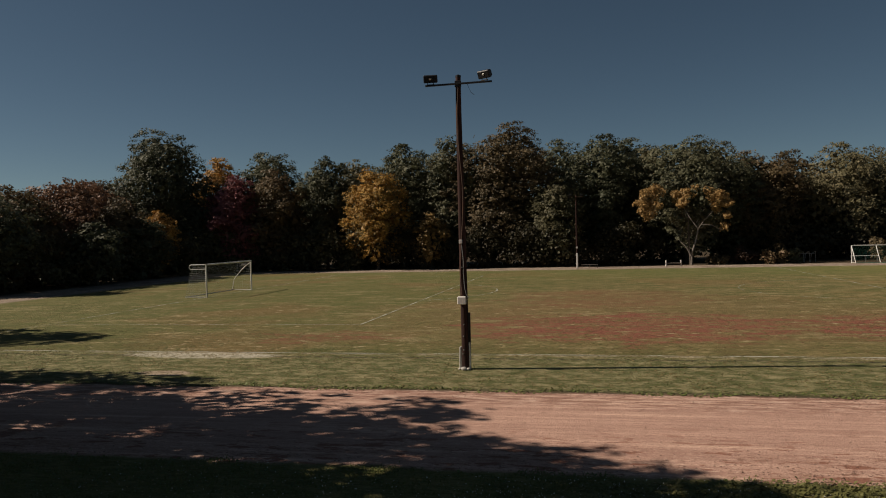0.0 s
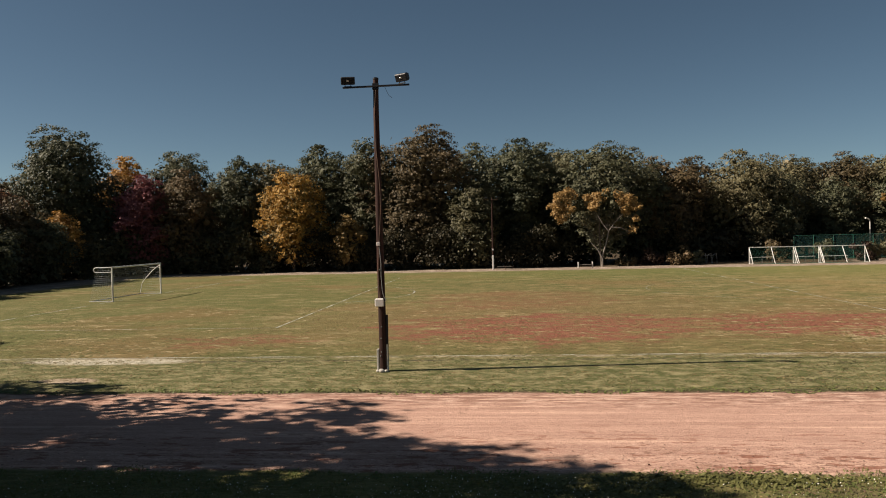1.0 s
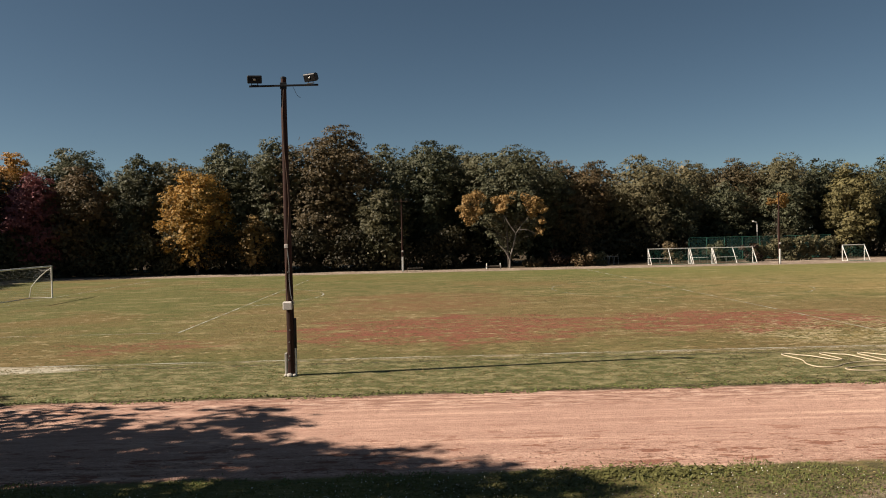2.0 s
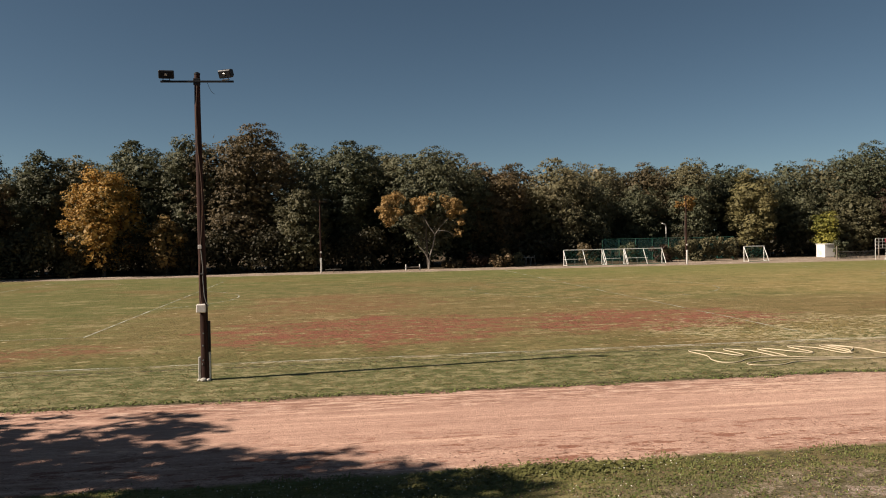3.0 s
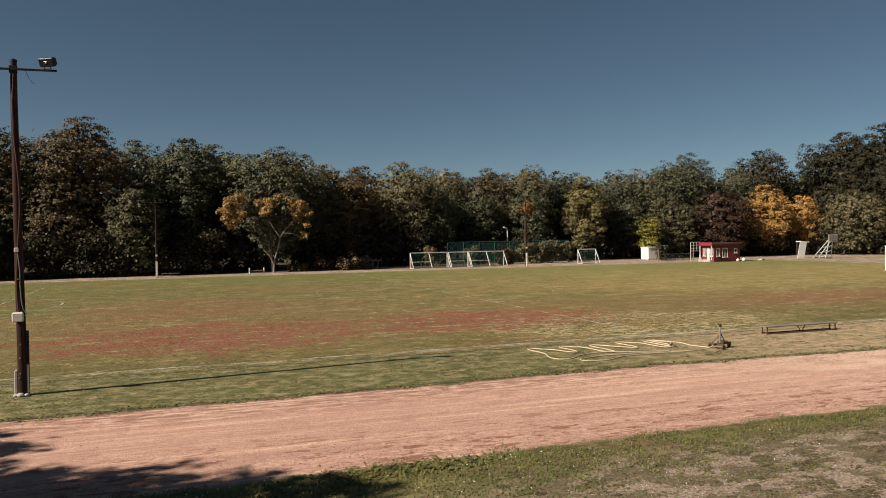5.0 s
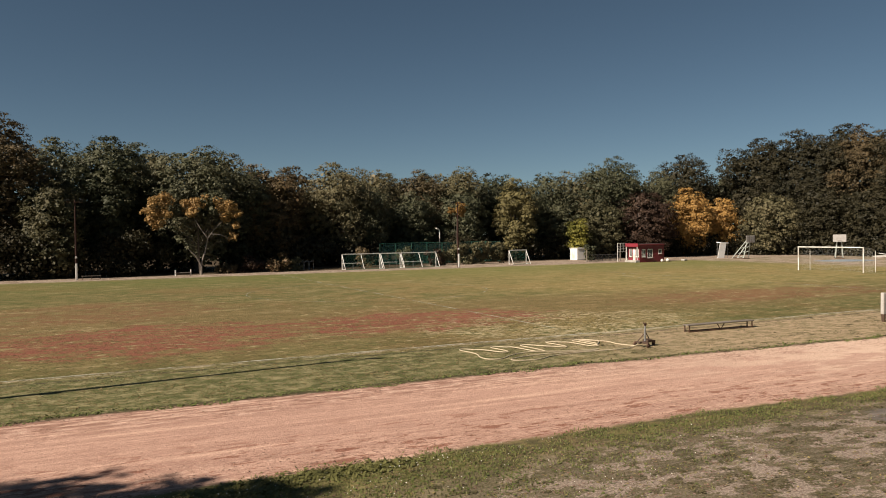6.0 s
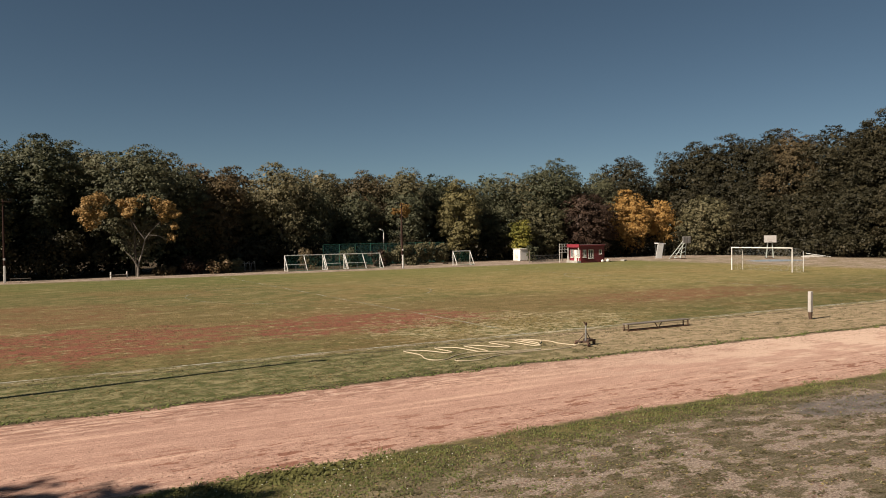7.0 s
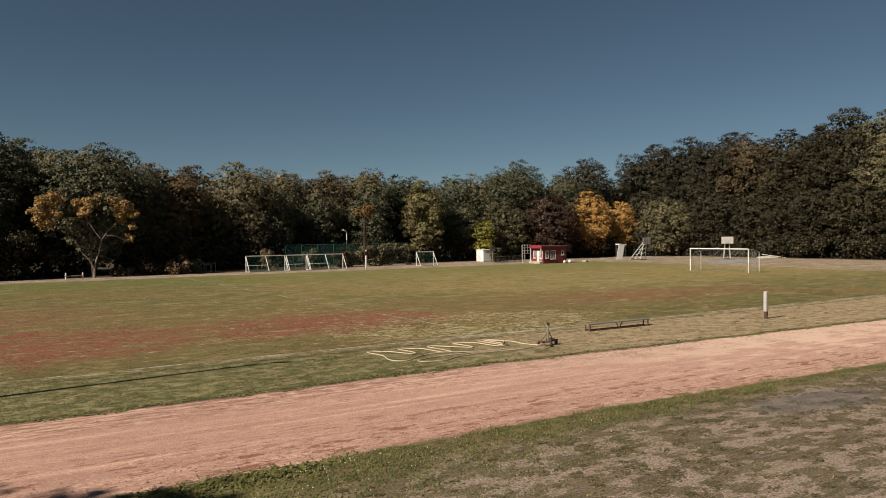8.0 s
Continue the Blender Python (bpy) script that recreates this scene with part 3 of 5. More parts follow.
part("junction_box", Geo().box((0.27, 0.14, 0.24), (-0.02, -0.17, 2.17), (0, 0, 0), 0.018).box((0.24, 0.03, 0.03), (-0.02, -0.16, 2.29), (0, 0, 0), 0.01), WHITE_PLASTIC, pole, "white plastic junction box")
part("small_box", Geo().box((0.1, 0.08, 0.12), (-0.02, -0.13, 4.0), (0, 0, 0), 0.01), WHITE_PLASTIC, pole, "small white cable box")
for z, dx in ((1.05, 0.0), (0.62, 0.0), (1.42, 0.02), (0.5, -0.03), (3.2, 0.0)):
    part("bolt", Geo().tube([(dx, -0.16, z), (dx, -0.1, z)], 0.022, 8), GREY_STEEL, pole)
wire = [(0.06 * math.sin(z * 1.35 + 0.6) + 0.015, -0.112 - 0.012 * math.sin(z * 2.1), z) for z in [2.3 + 0.27 * i for i in range(25)]]
part("cable", Geo().tube(wire, 0.014, 6), RUSTY, pole, smooth=True)
part("cable", Geo().tube([(0.0, -0.13, 3.95), (0.05, -0.14, 3.4), (0.045, -0.14, 3.0), (0.075, -0.15, 2.55), (0.12, -0.17, 2.36), (0.2, -0.18, 2.24), (0.15, -0.18, 2.2)], 0.013, 6), GREY_STEEL, pole, smooth=True)
part("cross_arm", Geo().box((2.1, 0.055, 0.055), (0.02, -0.1, 8.9), (0, -0.6, 0), 0.006).box((0.2, 0.06, 0.2), (0, -0.07, 8.9), (0, 0, 0), 0.01), BLACK_METAL, pole)
floodlight(pole, -0.86, -0.1, 8.9, 4, 14)
floodlight(pole, 0.84, -0.1, 8.94, -28, 22)
part("loose_wire", Geo().tube([(0.3, -0.1, 8.87), (0.36, -0.1, 8.72), (0.42, -0.11, 8.6), (0.52, -0.11, 8.52)], 0.006, 5), BLACK_METAL, pole)
for i, (dx, dy, r) in enumerate(((0.0, -0.2, 0.1), (0.14, -0.18, 0.07), (-0.13, -0.12, 0.06))):
    bm = bmesh.new()
    bmesh.ops.create_icosphere(bm, subdivisions=2, radius=r)
    for v in bm.verts:
        v.co *= 1 + 0.25 * noise.noise(v.co * 9 + Vector((i * 5, 0, 0)))
        v.co.z *= 0.65
    g = Geo().take(bm)
    ob = tagged(new("stone", g.mesh("stone", STONE)), "pale rough stone at the foot of the pole", "stone", "stones at the pole")
    ob.matrix_world = pose(-2.64 + dx, 22.95 + dy, r * 0.45)


def plain_pole(x, y, h, words):
    ob = thing("lamp_pole", (x, y, 0), 0, words, "pole", "floodlight poles")
    part("shaft", Geo().tube([(0, 0, -0.2), (0, 0, 2.0), (0, 0, h)], [0.12, 0.11, 0.075], 12), POLE_WOOD, ob, smooth=True)
    part("footing", Geo().box((0.2, 0.12, 1.75), (0.0, -0.17, 0.87), (0, 0, 0), 0.02), WHITE_PAINT, ob, "white painted concrete footing")
    part("cross_arm", Geo().box((1.6, 0.05, 0.05), (0, -0.1, h - 0.25), (0, 0, 0), 0.005), RUSTY, ob)
    for s in (-0.65, 0.65):
        part("floodlight", Geo().box((0.34, 0.12, 0.2), (s, -0.1, h - 0.05), (14, 0, 0), 0.02), BLACK_METAL, ob)
    part("cable_box", Geo().box((0.2, 0.12, 0.2), (0, -0.18, 2.4), (0, 0, 0), 0.01), WHITE_PLASTIC, ob)
    return ob


plain_pole(-0.65, 86.8, 8.45, "dark wooden pole with a white foot before the wood")
plain_pole(43.6, 86.0, 8.4, "brown wooden pole with a white foot beside the stored goals")

lamp = thing("street_lamp", (47.8, 100.8, 0), 0, "slim grey street lamp with a white head behind the fence", "street lamp")
part("post", Geo().tube([(0, 0, 0), (0, 0, 4.7)], [0.06, 0.04], 8), GREY_STEEL, lamp)
part("neck", Geo().tube([(0, 0, 3.7), (0, 0, 4.7), (-0.1, -0.05, 4.95), (-0.3, -0.12, 5.1)], 0.07, 8), WHITE_PAINT, lamp)
part("head", Geo().box((0.55, 0.24, 0.16), (-0.45, -0.18, 5.12), (0, 15, 15), 0.04), WHITE_PAINT, lamp)

# ---- goals ----


def net(g, rows, r=0.0028):
    """Cords along and across a grid of points."""
    for line in list(rows) + [list(c) for c in zip(*rows)]:
        g.tube(line, r, 3)
    return g


def grid(a, b, c, d, nu, nv):
    """A grid of points over the patch a-b (top) to d-c (bottom)."""
    a, b, c, d = (Vector(p) for p in (a, b, c, d))
    return [[(a.lerp(b, i / nu)).lerp(d.lerp(c, i / nu), j / nv) for i in range(nu + 1)] for j in range(nv + 1)]


def full_goal(x, y, side, words, hairpins):
    """A full-size goal on the goal line x; side is the way its net goes back."""
    ob = thing("football_goal", (x, y, 0), 0, words, "goal", "football goals")
    w, h, r = 3.66, 2.44, 0.06
    for s in (-1, 1):
        part("post", Geo().tube([(0, s * w, -0.1), (0, s * w, h + r)], r, 12), WHITE_PAINT, ob, smooth=True)
    part("crossbar", Geo().tube([(0, -w - r, h), (0, w + r, h)], r, 12), WHITE_PAINT, ob, smooth=True)
    deep_top, deep = 1.1 * side, 1.75 * side
    for s in (-1, 1):
        if hairpins and s < 0:
            loop = [(0, s * w, h)] + [(deep_top * 1.1 + 0.17 * side * math.sin(a), s * w, h - 0.17 + 0.17 * math.cos(a)) for a in [math.pi * i / 8 for i in range(9)]] + [(0, s * w, h - 0.34)]
            part("net_bracket", Geo().tube(loop, 0.03, 8), WHITE_PAINT, ob, smooth=True)
        elif not hairpins:
            part("net_stay", Geo().tube([(deep, s * w, -0.05), (deep, s * w, h - 0.3)], 0.025, 8), WHITE_PAINT, ob)
            part("net_bracket", Geo().tube([(0, s * w, h - 0.02), (deep_top * 0.9, s * w, h - 0.12), (deep, s * w, h - 0.3)], 0.03, 8), GREY_STEEL, ob)
        else:
            bend = [(deep * (1 - math.cos(a)) * 0.9 * 1.0, s * w, h - 0.08 - (h - 0.1) * (1 - math.cos(a)) ** 1.6 * 0.55 - 0.2 * math.sin(a)) for a in [radians(6 * i) for i in range(16)]]
            part("net_stay", Geo().tube([(0, s * w, h - 0.04)] + bend + [(deep, s * w, 0)], 0.03, 8), WHITE_PAINT, ob, smooth=True)
            part("net_bracket", Geo().tube([(0, s * w, h - 0.34), (deep_top * 0.8, s * w, h - 0.34)], 0.022, 8), WHITE_PAINT, ob)
    if hairpins:
        part("ground_bar", Geo().tube([(0, -w, 0.03), (deep, -w, 0.03), (deep, w, 0.03), (0, w, 0.03)], 0.028, 8), WHITE_PAINT, ob)
    g = Geo()
    net(g, grid((0, -w, h), (0, w, h), (deep_top, w, h - 0.06), (deep_top, -w, h - 0.06), 50, 7))
    net(g, grid((deep_top, -w, h - 0.06), (deep_top, w, h - 0.06), (deep, w, 0.03), (deep, -w, 0.03), 50, 16))
    for s in (-1, 1):
        net(g, grid((0, s * w, h - 0.05), (deep_top * 1.1, s * w, h - 0.1), (deep, s * w, 0.03), (0, s * w, 0.03), 10, 17), 0.0035)
    part("net", g, NET_CORD, ob, "grey knotted net")
    return ob


full_goal(GOAL_W, MID_Y, -1, "white full-size football goal with a grey net", True)
full_goal(GOAL_E, 51.36, 1, "white full-size football goal with sagging dark net", False)


def small_goal(x, y, width, words):
    """A portable goal, its net side and sloping stays towards the pitch."""
    ob = thing("portable_goal", (x, y, 0), 0, words, "goal", "stored portable goals")
    h, r, back = 1.95, 0.05, -0.95
    for s in (0, width):
        part("post", Geo().box((0.09, 0.09, h), (s, 0, h / 2), (0, 0, 0), 0.01), WHITE_PAINT, ob)
        part("stay", Geo().tube([(s, 0, h - 0.05), (s + 0.12, back, 0.05)], 0.045, 8), WHITE_PAINT, ob)
        part("side_bar", Geo().tube([(s, 0, 0.05), (s + 0.12, back, 0.05)], 0.03, 8), WHITE_PAINT, ob)
    if width > 4:
        part("stay", Geo().tube([(width / 2, 0, h - 0.05), (width / 2 + 0.12, back, 0.05)], 0.045, 8), WHITE_PAINT, ob)
    part("crossbar", Geo().box((width + 0.09, 0.09, 0.09), (width / 2, 0, h), (0, 0, 0), 0.01), WHITE_PAINT, ob)
    part("ground_bar", Geo().tube([(0.12, back, 0.05), (width + 0.12, back, 0.05)], 0.03, 8), GREEN_METAL, ob)
    g = Geo()
    net(g, grid((0, 0, h - 0.05), (width, 0, h - 0.05), (width + 0.12, back, 0.05), (0.12, back, 0.05), int(width / 0.16), 14), 0.005)
    part("net", g, GREEN_METAL, ob, "dark green net")
    return ob


small_goal(29.2, 89.7, 4.95, "white portable youth goal stored beside the pitch")
small_goal(34.35, 89.7, 2.65, "narrow white portable goal stored between two wider ones")
small_goal(37.15, 89.7, 4.95, "white portable youth goal stored beside the pitch")
small_goal(53.0, 89.2, 2.75, "small white portable goal by the hedge")


def bench(x, y, length, h, seat_mat, leg_mat, words, depth=0.3, rz=0, group="benches"):
    ob = thing("bench", (x, y, 0), rz, words, "bench", group)
    part("seat", Geo().box((length, depth, 0.05), (length / 2, 0, h - 0.025), (0, 0, 0), 0.008), seat_mat, ob)
    for s in (0.08, length / 2, length - 0.08):
        for d in (-depth * 0.4, depth * 0.4):
            part("leg", Geo().tube([(s, d, 0), (s, d, h - 0.05)], 0.025, 6), leg_mat, ob)
    return ob


for bx, bl in ((29.9, 2.6), (35.1, 2.2), (38.2, 2.8)):
    bench(bx, 91.6, bl, 0.75, WHITE_PAINT, GREY_STEEL, "white plank bench behind the stored goals", 0.4)
bench(-0.2, 87.3, 1.9, 0.4, WEATHERED, RUSTY, "grey weathered plank bench beside the pole")

# low rail with two white posts
rail = thing("log_rail", (9.3, 88.3, 0), 12, "low wooden rail on two whitened posts", "rail")
for s in (0.0, 1.72):
    part("post", Geo().tube([(s, 0, -0.1), (s, 0, 0.7)], [0.075, 0.07], 10), WHITE_PAINT, rail, smooth=True)
part("bar", Geo().tube([(-0.1, 0, 0.36), (1.85, 0, 0.34)], 0.06, 8), WEATHERED, rail, smooth=True)

# ---- beside the track ----
marker = thing("marker_post", (33.97, 22.16, 0), 0, "white marker post on a dark steel foot", "post")
part("sleeve", Geo().box((0.2, 0.17, 1.0), (0, 0, 0.83), (0, 1.0, 0), 0.03), GREY_WHITE, marker, "white painted sleeve")
part("foot", Geo().tube([(0, 0, -0.1), (0, 0, 0.36)], [0.07, 0.1], 10), RUSTY, marker)

low = thing("low_bench", (23.85, 23.95, 0), -1.5, "long low steel-framed bench in dry grass", "bench")
part("seat", Geo().box((3.7, 0.34, 0.045), (1.85, 0, 0.3), (0, 0, 0), 0.008), WEATHERED, low, "grey weathered plank")
for s in (0.1, 3.6):
    for yy in (-0.14, 0.14):
        part("leg", Geo().box((0.05, 0.04, 0.23), (s, yy, 0.163), (0, 0, 0), 0.006), RUSTY, low)
part("brace", Geo().tube([(1.65, -0.1, 0.28), (1.85, -0.1, 0.02), (2.05, -0.1, 0.28)], 0.022, 6), RUSTY, low)
for yy in (-0.14, 0.14):
    part("bottom_bar", Geo().box((3.6, 0.04, 0.045), (1.85, yy, 0.025), (0, 0, 0), 0.005), RUSTY, low)

cart = thing("sprinkler_cart", (19.85, 21.75, 0), 12, "rusty wheeled sprinkler cart at the end of the hose", "sprinkler")
part("frame", Geo().box((0.95, 0.08, 0.06), (0.1, 0, 0.16), (0, 0, 0), 0.008).box((0.07, 0.62, 0.06), (-0.2, 0, 0.16), (0, 0, 0), 0.008).box((0.3, 0.26, 0.1), (0.15, 0, 0.2), (0, 0, 0), 0.02), RUSTY, cart)
part("riser", Geo().tube([(0, 0, 0.15), (0, 0, 0.62), (0.02, 0, 0.8)], [0.04, 0.035, 0.03], 10), GREY_STEEL, cart)
part("sprinkler_head", Geo().box((0.1, 0.07, 0.12), (0.02, 0, 0.82), (0, 10, 0), 0.015).tube([(0.02, 0, 0.8), (-0.14, -0.02, 0.9)], 0.02, 8), RUSTY, cart)
part("brace", Geo().tube([(0.3, 0, 0.18), (0.02, 0, 0.55)], 0.018, 6).tube([(-0.2, 0.2, 0.18), (0, 0, 0.5)], 0.018, 6), RUSTY, cart)
for wx, wy in ((-0.2, 0.3), (-0.2, -0.3), (0.5, 0.0)):
    wheel = part("wheel", Geo().tube([(wx, wy - 0.025, 0.08), (wx, wy + 0.025, 0.08)], 0.08, 14), RUSTY, cart)
    part("hub", Geo().tube([(wx, wy - 0.04, 0.08), (wx, wy + 0.04, 0.08)], 0.03, 8), RUSTY, wheel)


def smooth_path(pts, n=7):
    """A Catmull-Rom curve through the points."""
    pts = [Vector(p) for p in pts]
    out = []
    for i in range(len(pts) - 1):
        a, b, c, d = pts[max(i - 1, 0)], pts[i], pts[i + 1], pts[min(i + 2, len(pts) - 1)]
        for k in range(n):
            t = k / n
            out.append(0.5 * ((2 * b) + (c - a) * t + (2 * a - 5 * b + 4 * c - d) * t * t + (3 * b - a - 3 * c + d) * t ** 3))
    return out + [pts[-1]]


bights = [(19.55, 21.95, 0.02), (19.3, 22.6, 0.02), (19.35, 23.25, 0.02), (19.2, 23.7, 0.02), (18.85, 24.3, 0.02), (18.62, 24.2, 0.02), (18.7, 23.3, 0.02), (18.55, 22.95, 0.02)]
for i, tip in enumerate((18.42, 17.25, 15.98, 14.78, 13.5)):
    y0 = 24.35 + 0.12 * math.sin(i * 2.2)
    y1 = (22.62, 22.98, 22.5, 23.05, 23.0)[i]
    half = (y0 + y1) / 2
    bights += [(tip + 0.62, half + 0.05, 0.04), (tip + 0.42, y0 - 0.32, 0.02), (tip + 0.17, y0 - 0.03, 0.02), (tip - 0.02, y0, 0.02), (tip - 0.1, y0 - 0.25, 0.02), (tip - 0.02, half, 0.02), (tip + 0.02, y1 + 0.15, 0.02)]
    if i < 4:
        bights += [(tip - 0.12, y1 - 0.02, 0.02), (tip - 0.36, y1 + 0.16, 0.03)]
bights += [(13.32, 22.5, 0.02), (13.4, 22.0, 0.02), (13.85, 21.92, 0.02), (14.6, 22.45, 0.02), (15.5, 22.55, 0.04), (16.6, 22.1, 0.03), (17.9, 22.0, 0.02), (17.2, 21.85, 0.02), (15.9, 22.0, 0.02), (14.9, 21.95, 0.02), (14.05, 21.65, 0.02),
           (14.15, 21.28, 0.02), (14.9, 21.2, 0.02), (15.7, 21.58, 0.02), (17.2, 21.7, 0.02), (18.4, 21.6, 0.02), (19.2, 21.75, 0.02), (19.55, 21.78, 0.1)]
g = Geo().tube(smooth_path(bights, 5), 0.018, 7)
tagged(new("garden_hose", g.mesh("garden_hose", HOSE, True)), "pale yellow hose lying in loops on the grass", "hose")

# ---- far side: fence, hedge, hut, cabin, court ----
fence = thing("court_fence", (38.0, 100.0, 0), 0, "dark green court fence with windbreak netting", "fence")
for i in range(9):
    part("post", Geo().tube([(i * 2.45, 0, 0), (i * 2.45, 0, 3.15)], 0.04, 8), GREEN_METAL, fence)
for z in (0.15, 3.1):
    part("rail", Geo().tube([(0, 0, z), (19.6, 0, z)], 0.03, 6), GREEN_METAL, fence)
for i in range(8):
    g = Geo().box((2.37, 0.012, 2.85), (i * 2.45 + 1.225, 0.0, 1.62))
    part("panel", g, MESH_GREEN, fence)


def foliage_mass(name, lumps, count, size, tone, label, category, seed, kind=""):
    rng = np.random.default_rng(seed)
    ob = new(name, quad_mesh(name, lump_leaves(rng, lumps, count, size), LEAF[tone]))
    return tagged(ob, label, category, kind=kind)


rng = np.random.default_rng(5)
hedge = []
for i in range(90):
    hx = 44.6 + 10.4 * rng.random()
    top = 2.95 - 0.25 * rng.random() - (1.0 if hx < 46 else 0.0)
    hedge.append((hx, 94.2 + rng.uniform(-0.5, 0.5), top * rng.random() ** 0.7 - 0.1, rng.uniform(0.35, 0.6)))
foliage_mass("hedge", hedge, 9000, 0.2, "olive", "overgrown dry olive hedge before the fence", "hedge", 8)
for i, (bx, by, br, bh, tone) in enumerate(((43.6, 93.2, 1.1, 2.2, "rust"), (70.3, 94.2, 1.0, 2.3, "green"), (34.0, 95.5, 1.2, 3.0, "brown"), (40.8, 96, 1.4, 2.4, "green"), (18.5, 91.5, 1.6, 1.5, "rust"), (21.5, 91.0, 1.4, 1.9, "brown"), (15.2, 91.3, 1.2, 0.9, "brown"), (24.0, 92.0, 1.0, 1.4, "green"))):
    rng = np.random.default_rng(40 + i)
    lumps = [(bx + rng.normal(0, br * 0.45), by + rng.normal(0, br * 0.3), abs(rng.normal(0.45, 0.3)) * bh, br * 0.4) for _ in range(14)]
    foliage_mass("bush", lumps, 1500, 0.22, tone, "low straggly " + ("reddish" if tone == "rust" else "brownish green") + " bush at the pitch edge", "bush", 60 + i)

# red hut: end wall with sunlight put into its red, and darker long front
hut = thing("red_hut", (69.75, 82.0, 0), 0, "small dark red wooden hut with white windows and flat roof", "hut")
L, D, H = 4.3, 2.4, 2.4


def wall_with_holes(size_u, size_v, thick, holes, at, along, outward):
    """A wall slab in bands around rectangular holes (u0, u1, v0, v1)."""
    us = sorted({0.0, size_u, *(h[0] for h in holes), *(h[1] for h in holes)})
    vs = sorted({0.0, size_v, *(h[2] for h in holes), *(h[3] for h in holes)})
    g = Geo()
    a, o = Vector(along), Vector(outward)
    for u0, u1 in zip(us, us[1:]):
        for v0, v1 in zip(vs, vs[1:]):
            if any(h[0] <= u0 and u1 <= h[1] and h[2] <= v0 and v1 <= h[3] for h in holes):
                continue
            c = Vector(at) + a * (u0 + u1) / 2 - o * thick / 2 + Vector((0, 0, (v0 + v1) / 2))
            s = [abs(a[i]) * (u1 - u0) + abs(o[i]) * thick for i in range(2)] + [v1 - v0]
            g.box(s, tuple(c))
    return g


front = [(0.35, 0.95, 0.75, 1.85), (1.35, 2.25, 0.6, 1.85), (3.3, 3.85, 1.15, 1.8)]
end = [(0.1, 0.72, 0.75, 1.9), (0.82, 1.42, 0.05, 1.95), (1.52, 2.14, 0.75, 1.9)]
part("wall", wall_with_holes(L, H, 0.12, front, (0, 0, 0), (1, 0, 0), (0, -1, 0)), RED_PAINT, hut)
part("wall", wall_with_holes(D - 0.12, H, 0.12, end, (0, 0.12, 0), (0, 1, 0), (-1, 0, 0)), SUNLIT_RED, hut, "end wall with sunlight put into its brighter red")
part("wall", Geo().box((L, 0.12, H), (L / 2, D + 0.06, H / 2)), RED_PAINT, hut)
part("wall", Geo().box((0.12, D - 0.12, H), (L - 0.06, D / 2 + 0.06, H / 2)), RED_PAINT, hut)
part("roof", Geo().box((L + 0.5, D + 0.3, 0.1), (L / 2 - 0.2, D / 2, H + 0.1), (0, 0, 0), 0.02), ROOF_FELT, hut)
part("fascia", Geo().box((0.05, D + 0.34, 0.46), (-0.47, D / 2, H + 0.02), (0, 0, 0), 0.008), SUNLIT_RED, hut, "fascia board with sunlight put into its brighter red")
part("fascia", Geo().box((L + 0.36, 0.04, 0.16), (L / 2 - 0.2, -0.14, H + 0.05), (0, 0, 0), 0.008), RED_PAINT, hut)
part("step", Geo().box((0.7, D, 0.3), (-0.36, D / 2, 0.15), (0, 0, 0), 0.02), CONCRETE, hut, "pale concrete step")


def window(parent, c, w, h, normal, bars=1):
    """A white framed window set into a wall that faces along normal."""
    n = Vector(normal)
    a = Vector((-n.y, n.x, 0))
    yaw = math.degrees(math.atan2(a.y, a.x))
    g = Geo()
    for s in (-1, 1):
        g.box((0.08, 0.08, h), tuple(Vector(c) + a * s * (w / 2 - 0.04)), (0, 0, yaw))
        g.box((w - 0.16, 0.08, 0.08), tuple(Vector(c) + Vector((0, 0, s * (h / 2 - 0.04)))), (0, 0, yaw))
    for i in range(bars):
        g.box((0.05, 0.06, h - 0.16), tuple(Vector(c) + a * (w * ((i + 1) / (bars + 1) - 0.5))), (0, 0, yaw))
    ob = part("window", g, WHITE_PAINT, parent, "white painted window frame")
    part("pane", Geo().box((w - 0.16, 0.012, h - 0.16), tuple(Vector(c) - n * 0.025), (0, 0, yaw)), GLASS, ob)
    part("sill", Geo().box((w + 0.1, 0.14, 0.04), tuple(Vector(c) + n * 0.06 - Vector((0, 0, h / 2 + 0.02))), (0, 0, yaw)), WHITE_PAINT, ob)


for u0, u1, v0, v1 in front:
    window(hut, ((u0 + u1) / 2, 0.03, (v0 + v1) / 2), u1 - u0, v1 - v0, (0, -1, 0), 0 if u0 > 3 else 1)
for u0, u1, v0, v1 in (end[0], end[2]):
    window(hut, (0.03, 0.12 + (u0 + u1) / 2, (v0 + v1) / 2), u1 - u0, v1 - v0, (-1, 0, 0), 1)
door = part("door", Geo().box((0.05, 0.58, 1.88), (0.06, 0.12 + 1.12, 1.0), (0, 0, 0), 0.005), WHITE_PAINT, hut, "white painted door")
part("handle", Geo().box((0.05, 0.03, 0.12), (0.02, 0.12 + 0.92, 1.0), (0, 0, 0), 0.008), BLACK_METAL, door)
for pu in (0.05, D - 0.05):
    part("porch_post", Geo().box((0.08, 0.08, H - 0.4), (-0.4, pu, (H - 0.2) / 2 + 0.2)), WHITE_PAINT, hut)
lattice = thing("trellis", (68.75, 85.6, 0), 0, "white wooden trellis frame beside the red hut", "trellis")
for i in range(4):
    part("upright", Geo().box((0.06, 0.05, 2.7), (i * 0.5, 0, 1.35)) if i in (0, 3) else Geo().box((0.06, 0.05, 1.3), (i * 0.5, 0, 2.05)), WHITE_PAINT, lattice)
